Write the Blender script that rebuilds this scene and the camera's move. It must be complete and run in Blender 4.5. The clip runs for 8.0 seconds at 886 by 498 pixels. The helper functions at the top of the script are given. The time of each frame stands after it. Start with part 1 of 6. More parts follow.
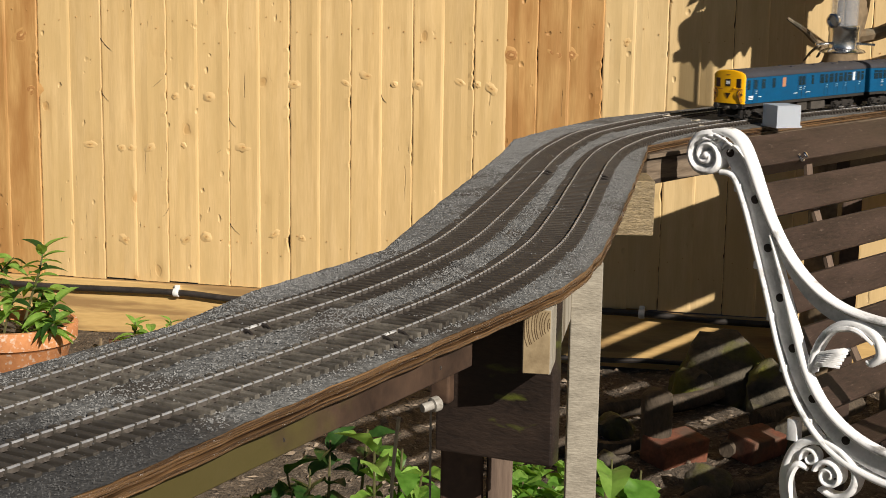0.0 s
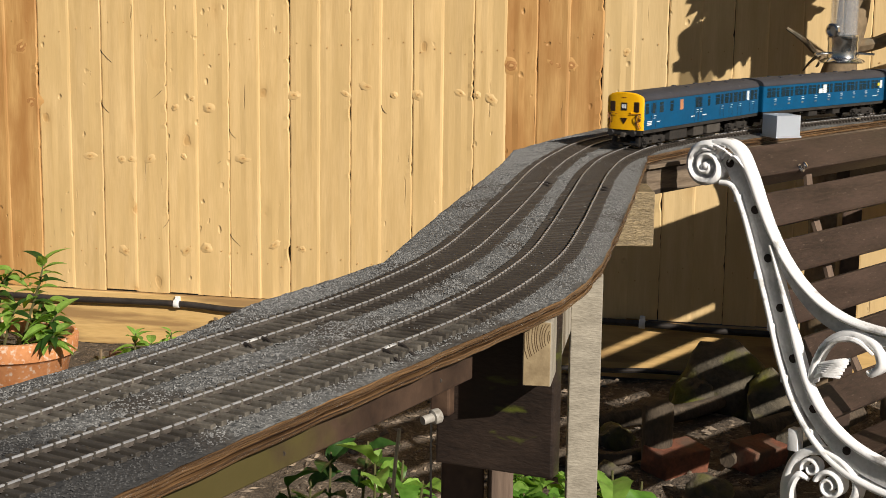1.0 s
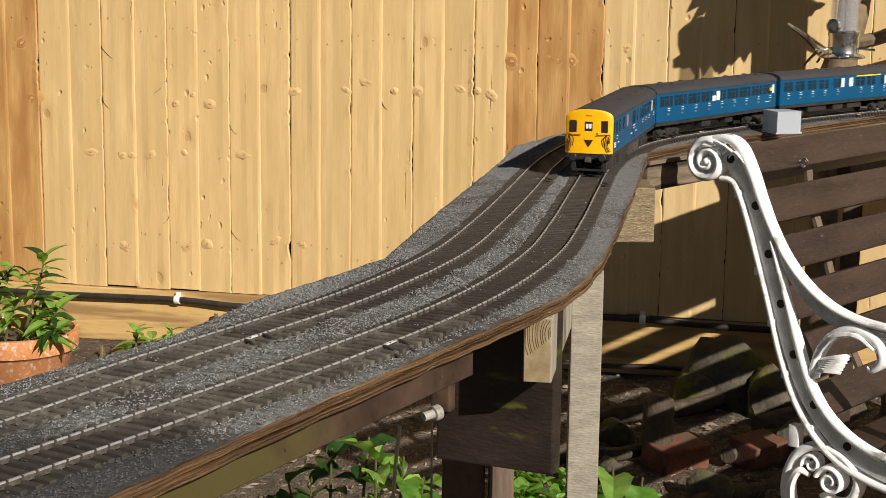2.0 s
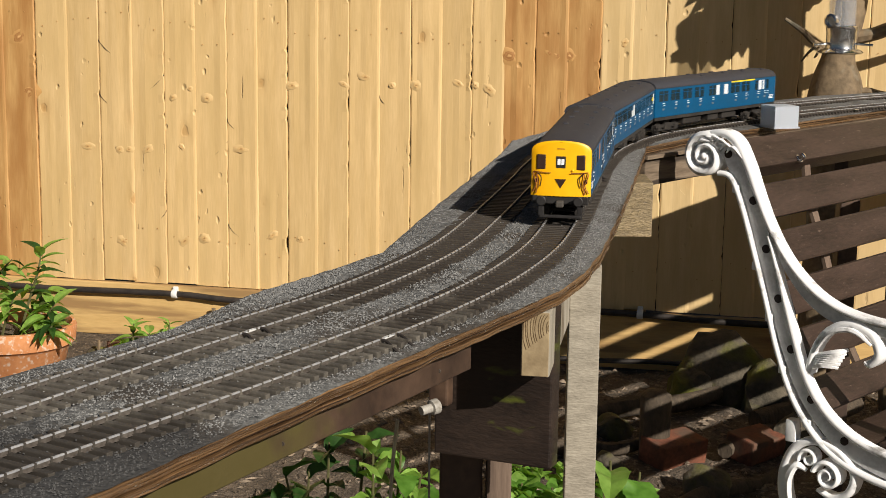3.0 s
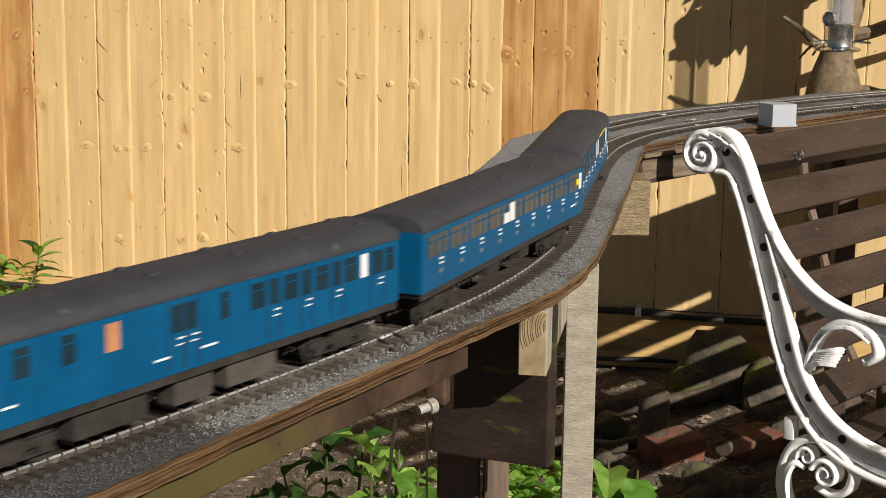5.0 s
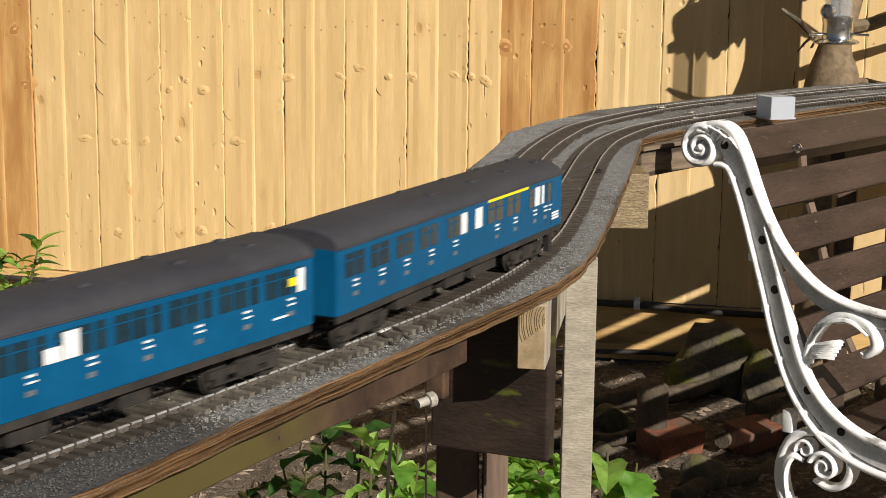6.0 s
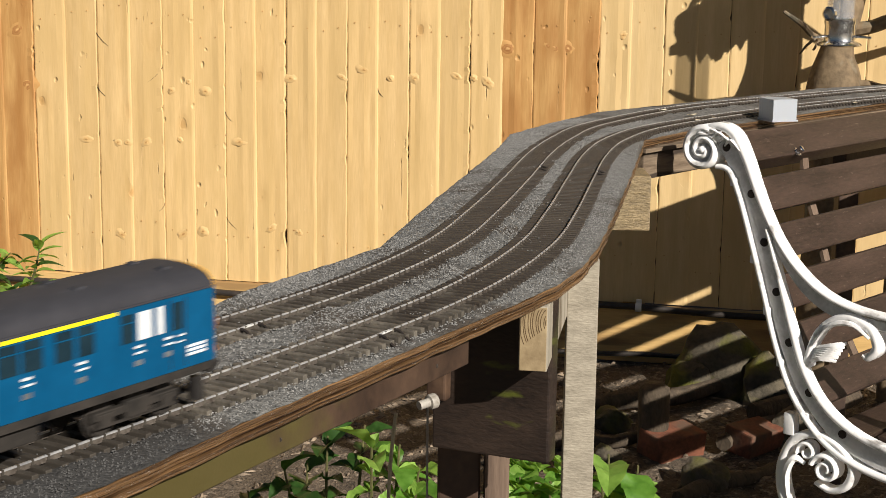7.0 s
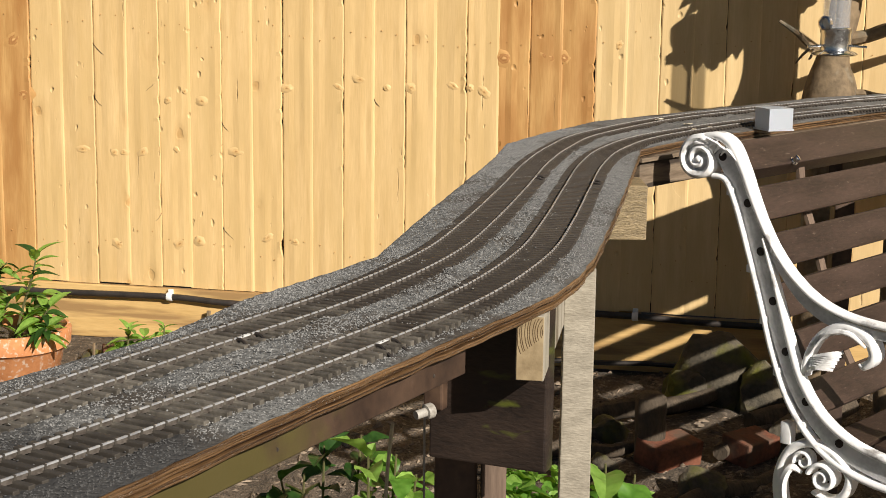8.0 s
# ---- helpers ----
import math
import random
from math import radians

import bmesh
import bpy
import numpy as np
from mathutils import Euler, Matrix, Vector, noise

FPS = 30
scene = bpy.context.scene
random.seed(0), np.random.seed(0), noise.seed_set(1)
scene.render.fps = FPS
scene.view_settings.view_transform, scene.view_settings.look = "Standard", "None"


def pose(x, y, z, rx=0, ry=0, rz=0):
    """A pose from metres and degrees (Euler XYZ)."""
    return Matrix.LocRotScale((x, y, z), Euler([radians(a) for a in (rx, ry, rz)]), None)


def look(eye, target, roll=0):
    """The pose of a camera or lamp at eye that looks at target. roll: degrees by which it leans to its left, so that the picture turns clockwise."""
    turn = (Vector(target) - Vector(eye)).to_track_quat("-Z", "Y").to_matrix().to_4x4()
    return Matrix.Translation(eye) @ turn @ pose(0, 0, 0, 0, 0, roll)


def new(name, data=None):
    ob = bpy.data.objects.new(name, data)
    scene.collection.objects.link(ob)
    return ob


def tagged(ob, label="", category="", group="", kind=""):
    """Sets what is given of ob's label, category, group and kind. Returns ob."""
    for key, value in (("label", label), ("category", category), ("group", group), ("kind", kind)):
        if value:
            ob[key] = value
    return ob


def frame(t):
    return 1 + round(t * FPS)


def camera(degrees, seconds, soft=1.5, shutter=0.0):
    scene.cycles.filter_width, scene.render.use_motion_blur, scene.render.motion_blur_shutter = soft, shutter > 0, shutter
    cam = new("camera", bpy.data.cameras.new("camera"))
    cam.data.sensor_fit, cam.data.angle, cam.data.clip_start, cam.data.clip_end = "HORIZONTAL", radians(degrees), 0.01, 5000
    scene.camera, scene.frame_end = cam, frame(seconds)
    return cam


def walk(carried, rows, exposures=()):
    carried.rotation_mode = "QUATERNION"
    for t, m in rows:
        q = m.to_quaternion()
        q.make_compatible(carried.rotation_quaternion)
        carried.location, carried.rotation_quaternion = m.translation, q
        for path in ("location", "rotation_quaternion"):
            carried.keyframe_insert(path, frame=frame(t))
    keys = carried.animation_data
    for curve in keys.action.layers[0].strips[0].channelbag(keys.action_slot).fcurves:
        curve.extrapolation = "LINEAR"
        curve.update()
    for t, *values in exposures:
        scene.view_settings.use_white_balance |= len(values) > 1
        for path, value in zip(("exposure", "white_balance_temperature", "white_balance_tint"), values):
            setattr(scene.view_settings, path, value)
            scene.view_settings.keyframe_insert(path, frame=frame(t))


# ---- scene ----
# ---------------------------------------------------------------- camera
EYE = 1.2          # height of the lens above the lawn
cam = camera(31.3, 8.0, soft=0.85, shutter=0.4)


def view(yaw, pitch, lean, dx=0.0, dz=0.0):
    eye = Vector((dx / 1000, 0, EYE + dz / 1000))
    p, a = radians(pitch), radians(yaw)
    aim = Vector((-math.sin(a) * math.cos(p), math.cos(a) * math.cos(p), -math.sin(p)))
    return look(eye, eye + aim, lean)


walk(cam, [
    (0.0, view(0.000, 10.400, 0.900)),
    (0.5, view(0.064, 10.355, 0.886, -0.7, 0.9)),
    (1.0, view(0.020, 10.055, 0.741, 0.4, 2.5)),
    (1.5, view(0.078, 10.105, 0.666, 0.7, 3.5)),
    (2.2, view(0.010, 10.260, 0.720, 0.2, 3.0)),
    (3.0, view(-0.069, 10.398, 0.794, -0.4, 2.5)),
    (3.5, view(-0.048, 10.409, 0.795, -0.8, 2.0)),
    (4.0, view(-0.003, 10.398, 0.806, 0.0, 3.1)),
    (4.5, view(-0.062, 10.374, 0.738, 1.5, 3.5)),
    (5.2, view(-0.120, 10.540, 0.690, 1.3, 4.0)),
    (6.0, view(-0.166, 10.736, 0.634, 1.0, 4.6)),
    (6.5, view(-0.069, 10.786, 0.660, 0.3, 4.3)),
    (7.0, view(-0.108, 10.688, 0.750, 0.8, 5.0)),
    (7.5, view(-0.223, 10.492, 0.799, 0.7, 5.6)),
    (8.0, view(-0.237, 10.345, 0.721, 0.5, 5.1)),
], exposures=[(0.0, 0.20), (4.5, 0.21), (6.0, 0.34), (6.5, 0.37), (7.0, 0.39), (8.0, 0.45)])

# ---------------------------------------------------------------- world and sun
SUN_WAY = Vector((-0.494, 0.719, -0.494)).normalized()   # the way the light travels
world = bpy.data.worlds.new("sky")
scene.world = world
world.use_nodes = True
wt = world.node_tree
sky = wt.nodes.new("ShaderNodeTexSky")
sky.sky_type = 'NISHITA'
sky.sun_disc = False
sky.sun_elevation = math.asin(-SUN_WAY.z)
sky.sun_rotation = math.atan2(-SUN_WAY.x, -SUN_WAY.y)
wt.links.new(sky.outputs[0], wt.nodes["Background"].inputs[0])
wt.nodes["Background"].inputs[1].default_value = 0.021
sun = new("sun", bpy.data.lights.new("sun", 'SUN'))
sun.data.energy = 5.0
sun.data.angle = radians(0.53)
sun.data.color = (1.0, 0.922, 0.82)
sun.matrix_world = look(Vector((0, 0, 6)) - SUN_WAY * 3, Vector((0, 0, 6)))

# ---------------------------------------------------------------- materials


def ramp_node(nt, stops):
    r = nt.nodes.new("ShaderNodeValToRGB")
    e = r.color_ramp.elements
    while len(e) < len(stops):
        e.new(0.5)
    for el, (p, c) in zip(e, stops):
        el.position, el.color = p, (*c, 1)
    return r


def surface(name, dark, light, scale=20.0, rough=0.7, bump=0.3, metal=0.0, stretch=(1, 1, 1), fine=8.0,
            spot=None, spot_scale=6.0, spot_amount=0.35, per_piece=0.0, spread=(0.3, 0.7), depth=0.002, coat=0.0):
    """Grain at two scales between two colours, with stains or wear of a third colour, and fine relief."""
    m = bpy.data.materials.new(name)
    m.use_nodes = True
    nt = m.node_tree
    N, L = nt.nodes, nt.links.new
    b = N["Principled BSDF"]
    tc = N.new("ShaderNodeTexCoord")
    mp = N.new("ShaderNodeMapping")
    mp.inputs["Scale"].default_value = stretch
    L(tc.outputs["Object"], mp.inputs["Vector"])
    oi = N.new("ShaderNodeObjectInfo")
    add = N.new("ShaderNodeVectorMath")
    add.operation = 'ADD'
    mul = N.new("ShaderNodeMath")
    mul.operation = 'MULTIPLY'
    mul.inputs[1].default_value = 37.0
    L(oi.outputs["Random"], mul.inputs[0])
    L(mp.outputs[0], add.inputs[0])
    L(mul.outputs[0], add.inputs[1])
    n1 = N.new("ShaderNodeTexNoise")
    n1.inputs["Scale"].default_value, n1.inputs["Detail"].default_value = scale, 6
    n2 = N.new("ShaderNodeTexNoise")
    n2.inputs["Scale"].default_value, n2.inputs["Detail"].default_value = scale * fine, 4
    for n in (n1, n2):
        L(add.outputs[0], n.inputs["Vector"])
    mx = N.new("ShaderNodeMix")
    mx.inputs[0].default_value = 0.4
    L(n1.outputs[0], mx.inputs[2])
    L(n2.outputs[0], mx.inputs[3])
    r = ramp_node(nt, [(spread[0], dark), (spread[1], light)])
    L(mx.outputs[0], r.inputs[0])
    colour = r.outputs[0]
    if spot:
        n3 = N.new("ShaderNodeTexNoise")
        n3.inputs["Scale"].default_value, n3.inputs["Detail"].default_value = spot_scale, 7
        L(add.outputs[0], n3.inputs["Vector"])
        r3 = ramp_node(nt, [(0.62 - spot_amount * 0.4, (0, 0, 0)), (0.72 - spot_amount * 0.3, (1, 1, 1))])
        L(n3.outputs[0], r3.inputs[0])
        m3 = N.new("ShaderNodeMix")
        m3.data_type = 'RGBA'
        L(r3.outputs[0], m3.inputs[0])
        L(colour, m3.inputs[6])
        m3.inputs[7].default_value = (*spot, 1)
        colour = m3.outputs[2]
    if per_piece:
        hs = N.new("ShaderNodeHueSaturation")
        mr = N.new("ShaderNodeMapRange")
        mr.inputs[3].default_value, mr.inputs[4].default_value = 1 - per_piece, 1 + per_piece
        L(oi.outputs["Random"], mr.inputs[0])
        L(mr.outputs[0], hs.inputs["Value"])
        L(colour, hs.inputs["Color"])
        colour = hs.outputs[0]
    L(colour, b.inputs["Base Color"])
    rr = N.new("ShaderNodeMapRange")
    rr.inputs[3].default_value, rr.inputs[4].default_value = max(rough - 0.12, 0.03), min(rough + 0.12, 1)
    L(n1.outputs[0], rr.inputs[0])
    L(rr.outputs[0], b.inputs["Roughness"])
    b.inputs["Metallic"].default_value = metal
    b.inputs["Coat Weight"].default_value = coat
    if bump:
        bp = N.new("ShaderNodeBump")
        bp.inputs["Strength"].default_value, bp.inputs["Distance"].default_value = bump, depth
        L(mx.outputs[0], bp.inputs["Height"])
        L(bp.outputs[0], b.inputs["Normal"])
    return m


def fence_wood(name, dark, light, knot):
    """Sawn softwood: long upright grain, knots and resin streaks, a little different on every board."""
    m = surface(name, dark, light, scale=9.0, rough=0.62, bump=0.35, stretch=(5, 5, 0.45), fine=6.0, per_piece=0.07,
                spread=(0.28, 0.68), depth=0.0015)
    nt = m.node_tree
    N, L = nt.nodes, nt.links.new
    b = N["Principled BSDF"]
    old = b.inputs["Base Color"].links[0].from_socket
    tc, oi = N.new("ShaderNodeTexCoord"), N.new("ShaderNodeObjectInfo")
    mp = N.new("ShaderNodeMapping")
    mp.inputs["Scale"].default_value = (1.0, 0.2, 0.62)
    mu = N.new("ShaderNodeVectorMath")
    mu.operation = 'SCALE'
    mu.inputs[0].default_value = (3.7, 1.3, 9.1)
    L(oi.outputs["Random"], mu.inputs["Scale"])
    L(tc.outputs["Object"], mp.inputs["Vector"])
    ad = N.new("ShaderNodeVectorMath")
    L(mp.outputs[0], ad.inputs[0])
    L(mu.outputs[0], ad.inputs[1])
    wob = N.new("ShaderNodeTexNoise")
    wob.inputs["Scale"].default_value = 30
    L(ad.outputs[0], wob.inputs["Vector"])
    ad2 = N.new("ShaderNodeVectorMath")
    ad2.operation = 'MULTIPLY_ADD'
    ad2.inputs[1].default_value = (0.02, 0.02, 0.02)
    L(wob.outputs["Color"], ad2.inputs[0])
    L(ad.outputs[0], ad2.inputs[2])
    v = N.new("ShaderNodeTexVoronoi")
    v.inputs["Scale"].default_value = 11.0
    L(ad2.outputs[0], v.inputs["Vector"])
    r = ramp_node(nt, [(0.0, (0.9, 0.9, 0.9)), (0.085, (0.62, 0.62, 0.62)), (0.115, (0.30, 0.30, 0.30)), (0.22, (0.10, 0.10, 0.10)), (0.36, (0, 0, 0))])
    L(v.outputs["Distance"], r.inputs[0])
    # only some cells carry a knot
    gate = N.new("ShaderNodeMath")
    gate.operation = 'GREATER_THAN'
    gate.inputs[1].default_value = 0.84
    sep = N.new("ShaderNodeSeparateColor")
    L(v.outputs["Color"], sep.inputs[0])
    L(sep.outputs[0], gate.inputs[0])
    both = N.new("ShaderNodeMath")
    both.operation = 'MULTIPLY'
    L(r.outputs[0], both.inputs[0])
    L(gate.outputs[0], both.inputs[1])
    mx = N.new("ShaderNodeMix")
    mx.data_type = 'RGBA'
    L(both.outputs[0], mx.inputs[0])
    L(old, mx.inputs[6])
    mx.inputs[7].default_value = (*knot, 1)
    # dents and torn grain, as small pale chips
    ch = N.new("ShaderNodeTexVoronoi")
    ch.inputs["Scale"].default_value = 26.0
    L(ad2.outputs[0], ch.inputs["Vector"])
    chs = N.new("ShaderNodeSeparateColor")
    L(ch.outputs["Color"], chs.inputs[0])
    chg = N.new("ShaderNodeMath")
    chg.operation = 'GREATER_THAN'
    chg.inputs[1].default_value = 0.70
    L(chs.outputs[1], chg.inputs[0])
    chr_ = ramp_node(nt, [(0.0, (1, 1, 1)), (0.05, (0.8, 0.8, 0.8)), (0.15, (0, 0, 0))])
    L(ch.outputs["Distance"], chr_.inputs[0])
    chm = N.new("ShaderNodeMath")
    chm.operation = 'MULTIPLY'
    L(chr_.outputs[0], chm.inputs[0])
    L(chg.outputs[0], chm.inputs[1])
    # long torn streaks
    st = N.new("ShaderNodeTexNoise")
    st.inputs["Scale"].default_value, st.inputs["Detail"].default_value = 14.0, 8
    smp = N.new("ShaderNodeMapping")
    smp.inputs["Scale"].default_value = (6.0, 1.0, 0.8)
    L(ad.outputs[0], smp.inputs["Vector"])
    L(smp.outputs[0], st.inputs["Vector"])
    str_ = ramp_node(nt, [(0.70, (0, 0, 0)), (0.76, (1, 1, 1))])
    L(st.outputs[0], str_.inputs[0])
    hsum = N.new("ShaderNodeMath")
    hsum.operation = 'ADD'
    L(both.outputs[0], hsum.inputs[0])
    L(chm.outputs[0], hsum.inputs[1])
    hs2 = N.new("ShaderNodeMath")
    hs2.operation = 'ADD'
    L(hsum.outputs[0], hs2.inputs[0])
    L(str_.outputs[0], hs2.inputs[1])
    bp = N.new("ShaderNodeBump")
    bp.inputs["Strength"].default_value, bp.inputs["Distance"].default_value = 0.8, 0.004
    bp.invert = True
    L(hs2.outputs[0], bp.inputs["Height"])
    L(b.inputs["Normal"].links[0].from_socket, bp.inputs["Normal"])
    L(bp.outputs[0], b.inputs["Normal"])
    L(mx.outputs[2], b.inputs["Base Color"])
    return m




def weathered(m, tone, scale, low, high):
    """Broad soft stains of one tone, stretched along the grain."""
    N, L = m.node_tree.nodes, m.node_tree.links.new
    b = N["Principled BSDF"]
    old = b.inputs["Base Color"].links[0].from_socket
    tc, oi, mp, ns, sh = N.new("ShaderNodeTexCoord"), N.new("ShaderNodeObjectInfo"), N.new("ShaderNodeMapping"), N.new("ShaderNodeTexNoise"), N.new("ShaderNodeVectorMath")
    mp.inputs["Scale"].default_value = (2.6, 1.0, 0.55)
    sh.operation = 'MULTIPLY_ADD'
    sh.inputs[1].default_value = (11.0, 3.0, 17.0)
    L(oi.outputs["Random"], sh.inputs[0])
    L(tc.outputs["Object"], mp.inputs["Vector"])
    L(mp.outputs[0], sh.inputs[2])
    L(sh.outputs[0], ns.inputs["Vector"])
    ns.inputs["Scale"].default_value, ns.inputs["Detail"].default_value = scale, 5
    r = ramp_node(m.node_tree, [(low, (0, 0, 0)), (high, (0.75, 0.75, 0.75))])
    L(ns.outputs[0], r.inputs[0])
    mx = N.new("ShaderNodeMix")
    mx.data_type = 'RGBA'
    L(r.outputs[0], mx.inputs[0])
    L(old, mx.inputs[6])
    mx.inputs[7].default_value = (*tone, 1)
    L(mx.outputs[2], b.inputs["Base Color"])


M_BOARD = fence_wood("pale_softwood", (0.58, 0.39, 0.163), (0.73, 0.515, 0.247), (0.48, 0.27, 0.09))
M_BOARD_NEW = fence_wood("fresh_softwood", (0.62, 0.44, 0.205), (0.75, 0.55, 0.28), (0.50, 0.28, 0.10))
M_BOARD_OLD = fence_wood("orange_softwood", (0.43, 0.225, 0.07), (0.60, 0.36, 0.135), (0.28, 0.11, 0.03))
weathered(M_BOARD, (0.60, 0.415, 0.180), 6.0, 0.44, 0.70)
weathered(M_BOARD_NEW, (0.60, 0.42, 0.19), 6.0, 0.46, 0.72)
weathered(M_BOARD_OLD, (0.36, 0.165, 0.045), 7.0, 0.42, 0.62)


def knot_wood(name, wood, ring, heart):
    """A knot with its rings, fading into the board's own colour at the rim."""
    m = surface(name, wood, wood, 8, 0.6, 0.0, per_piece=0.08)
    N, L = m.node_tree.nodes, m.node_tree.links.new
    tc, ln, ns, ad = N.new("ShaderNodeTexCoord"), N.new("ShaderNodeVectorMath"), N.new("ShaderNodeTexNoise"), N.new("ShaderNodeMath")
    ln.operation, ad.operation = 'LENGTH', 'MULTIPLY_ADD'
    ns.inputs["Scale"].default_value = 1.6
    ns.inputs["Detail"].default_value = 5
    L(tc.outputs["Object"], ln.inputs[0])
    L(tc.outputs["Object"], ns.inputs["Vector"])
    L(ns.outputs[0], ad.inputs[0])
    ad.inputs[1].default_value = 0.9
    L(ln.outputs["Value"], ad.inputs[2])
    mid = tuple(0.5 * (a + b) for a, b in zip(wood, ring))
    r = ramp_node(m.node_tree, [(0.45, heart), (0.62, ring), (0.80, mid), (0.92, ring), (1.25, wood)])
    mr = N.new("ShaderNodeMath")
    mr.operation = 'MULTIPLY'
    mr.inputs[1].default_value = 0.72
    L(ad.outputs[0], mr.inputs[0])
    L(mr.outputs[0], r.inputs[0])
    r.color_ramp.elements[-1].position = 1.0
    L(r.outputs[0], N["Principled BSDF"].inputs["Base Color"])
    return m


M_KNOT = knot_wood("resinous_knot", (0.64, 0.44, 0.20), (0.60, 0.385, 0.155), (0.40, 0.22, 0.08))
M_KNOT_OLD = knot_wood("orange_knot", (0.52, 0.29, 0.10), (0.34, 0.15, 0.045), (0.62, 0.36, 0.14))
M_GRAVELBOARD = surface("gravel_board_wood", (0.52, 0.33, 0.12), (0.68, 0.46, 0.19), 8, 0.7, 0.3, stretch=(0.5, 5, 5), spot=(0.33, 0.2, 0.08), spot_scale=5, spot_amount=0.2)
M_SOIL = surface("soil", (0.018, 0.014, 0.010), (0.17, 0.13, 0.092), 26, 0.9, 1.0, fine=7, spot=(0.26, 0.21, 0.16), spot_scale=70, spot_amount=0.12, depth=0.02)
M_PLY = surface("weathered_ply_edge", (0.050, 0.027, 0.013), (0.30, 0.170, 0.075), 34, 0.30, 1.0, stretch=(0.16, 0.16, 16), fine=6, spot=(0.02, 0.010, 0.006), spot_scale=22, spot_amount=0.25, spread=(0.38, 0.74), per_piece=0.15)
M_BALLAST = surface("grey_ballast", (0.025, 0.026, 0.027), (0.25, 0.248, 0.235), 150, 0.9, 1.0, fine=3, spot=(0.06, 0.05, 0.04), spot_scale=9, spot_amount=0.25, depth=0.004)
M_GRAIN = surface("ballast_grains", (0.028, 0.029, 0.030), (0.34, 0.337, 0.325), 300, 0.75, 0.0, fine=2)
# darkened to stand for the shade in the gaps between sleepers
M_TRACKBED = surface("trackbed_with_gap_shade", (0.011, 0.009, 0.007), (0.060, 0.051, 0.041), 150, 0.85, 1.0, fine=3, spot=(0.11, 0.10, 0.085), spot_scale=30, spot_amount=0.08, depth=0.002)
M_SLEEPER = surface("dark_sleeper_plastic", (0.050, 0.044, 0.036), (0.165, 0.148, 0.122), 60, 0.6, 0.3, per_piece=0.30, fine=5)
M_RAIL = surface("worn_rail_steel", (0.36, 0.365, 0.38), (0.68, 0.685, 0.69), 60, 0.38, 0.3, metal=0.5, stretch=(1, 1, 1), fine=4)
M_RAILSIDE = surface("rusty_rail_side", (0.045, 0.034, 0.027), (0.16, 0.14, 0.12), 90, 0.6, 0.2, metal=0.3, fine=4)
M_SOLDER = surface("bright_solder", (0.66, 0.66, 0.64), (0.86, 0.86, 0.84), 80, 0.35, 0.2, metal=0.3)
M_BLACKWIRE = surface("black_cable_sheath", (0.012, 0.011, 0.01), (0.05, 0.04, 0.035), 40, 0.5, 0.1)
M_CLIP = surface("white_plastic_clip", (0.7, 0.7, 0.68), (0.85, 0.85, 0.83), 60, 0.4, 0.1)
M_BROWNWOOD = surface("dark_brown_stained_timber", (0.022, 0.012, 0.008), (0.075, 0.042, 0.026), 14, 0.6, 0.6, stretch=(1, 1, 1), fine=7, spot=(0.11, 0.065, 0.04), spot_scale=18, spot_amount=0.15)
M_SLAT = surface("dark_brown_painted_slat", (0.015, 0.009, 0.006), (0.058, 0.034, 0.024), 12, 0.5, 0.6, stretch=(3, 0.6, 3), fine=8, spot=(0.12, 0.085, 0.065), spot_scale=110, spot_amount=-0.06)
M_GREYWOOD = surface("weathered_grey_timber", (0.21, 0.185, 0.14), (0.44, 0.40, 0.325), 12, 0.8, 0.6, stretch=(5, 5, 0.6), fine=6, spot=(0.13, 0.10, 0.06), spot_scale=9, spot_amount=0.12)
M_SAWN = surface("rough_sawn_grey_timber", (0.19, 0.168, 0.128), (0.39, 0.352, 0.282), 30, 0.8, 0.9, stretch=(1.0, 1.0, 3), fine=6, spot=(0.16, 0.13, 0.085), spot_scale=9, spot_amount=0.10)
M_RINGWOOD = surface("sawn_timber_end_grain", (0.19, 0.135, 0.07), (0.40, 0.31, 0.18), 30, 0.8, 0.5, fine=5)
M_RING = surface("dark_growth_ring", (0.07, 0.042, 0.018), (0.13, 0.08, 0.035), 60, 0.8, 0.2)
M_IRON = surface("chipped_white_paint_on_cast_iron", (0.88, 0.88, 0.88), (0.94, 0.94, 0.94), 30, 0.5, 0.5, fine=6, spot=(0.30, 0.29, 0.28), spot_scale=26, spot_amount=0.10)
# grey of the web; under the arm it also stands for shade
M_IRONGREY = surface("grey_cast_iron_web_and_shade", (0.36, 0.36, 0.365), (0.66, 0.66, 0.66), 30, 0.6, 0.5, fine=6, spot=(0.62, 0.61, 0.60), spot_scale=20, spot_amount=0.2)
# near-black colour that stands for the shade inside holes, splits and gaps
M_HOLE = surface("dark_hole_and_gap_shade", (0.006, 0.004, 0.003), (0.03, 0.014, 0.008), 80, 0.9, 0.2)
M_STEEL = surface("bright_steel", (0.55, 0.55, 0.55), (0.78, 0.78, 0.78), 30, 0.22, 0.1, metal=1.0)
M_TERRACOTTA = surface("weathered_terracotta", (0.42, 0.16, 0.055), (0.60, 0.27, 0.11), 14, 0.85, 0.5, fine=6, spot=(0.62, 0.47, 0.36), spot_scale=70, spot_amount=0.17)
M_BRICK = surface("red_brick", (0.07, 0.026, 0.015), (0.24, 0.085, 0.045), 25, 0.9, 0.7, fine=5, spot=(0.1, 0.06, 0.04), spot_scale=12, spot_amount=0.25)
M_STONE = surface("mossy_stone", (0.035, 0.03, 0.02), (0.12, 0.10, 0.07), 14, 0.95, 1.0, fine=6, spot=(0.12, 0.12, 0.016), spot_scale=8, spot_amount=0.35, depth=0.01)
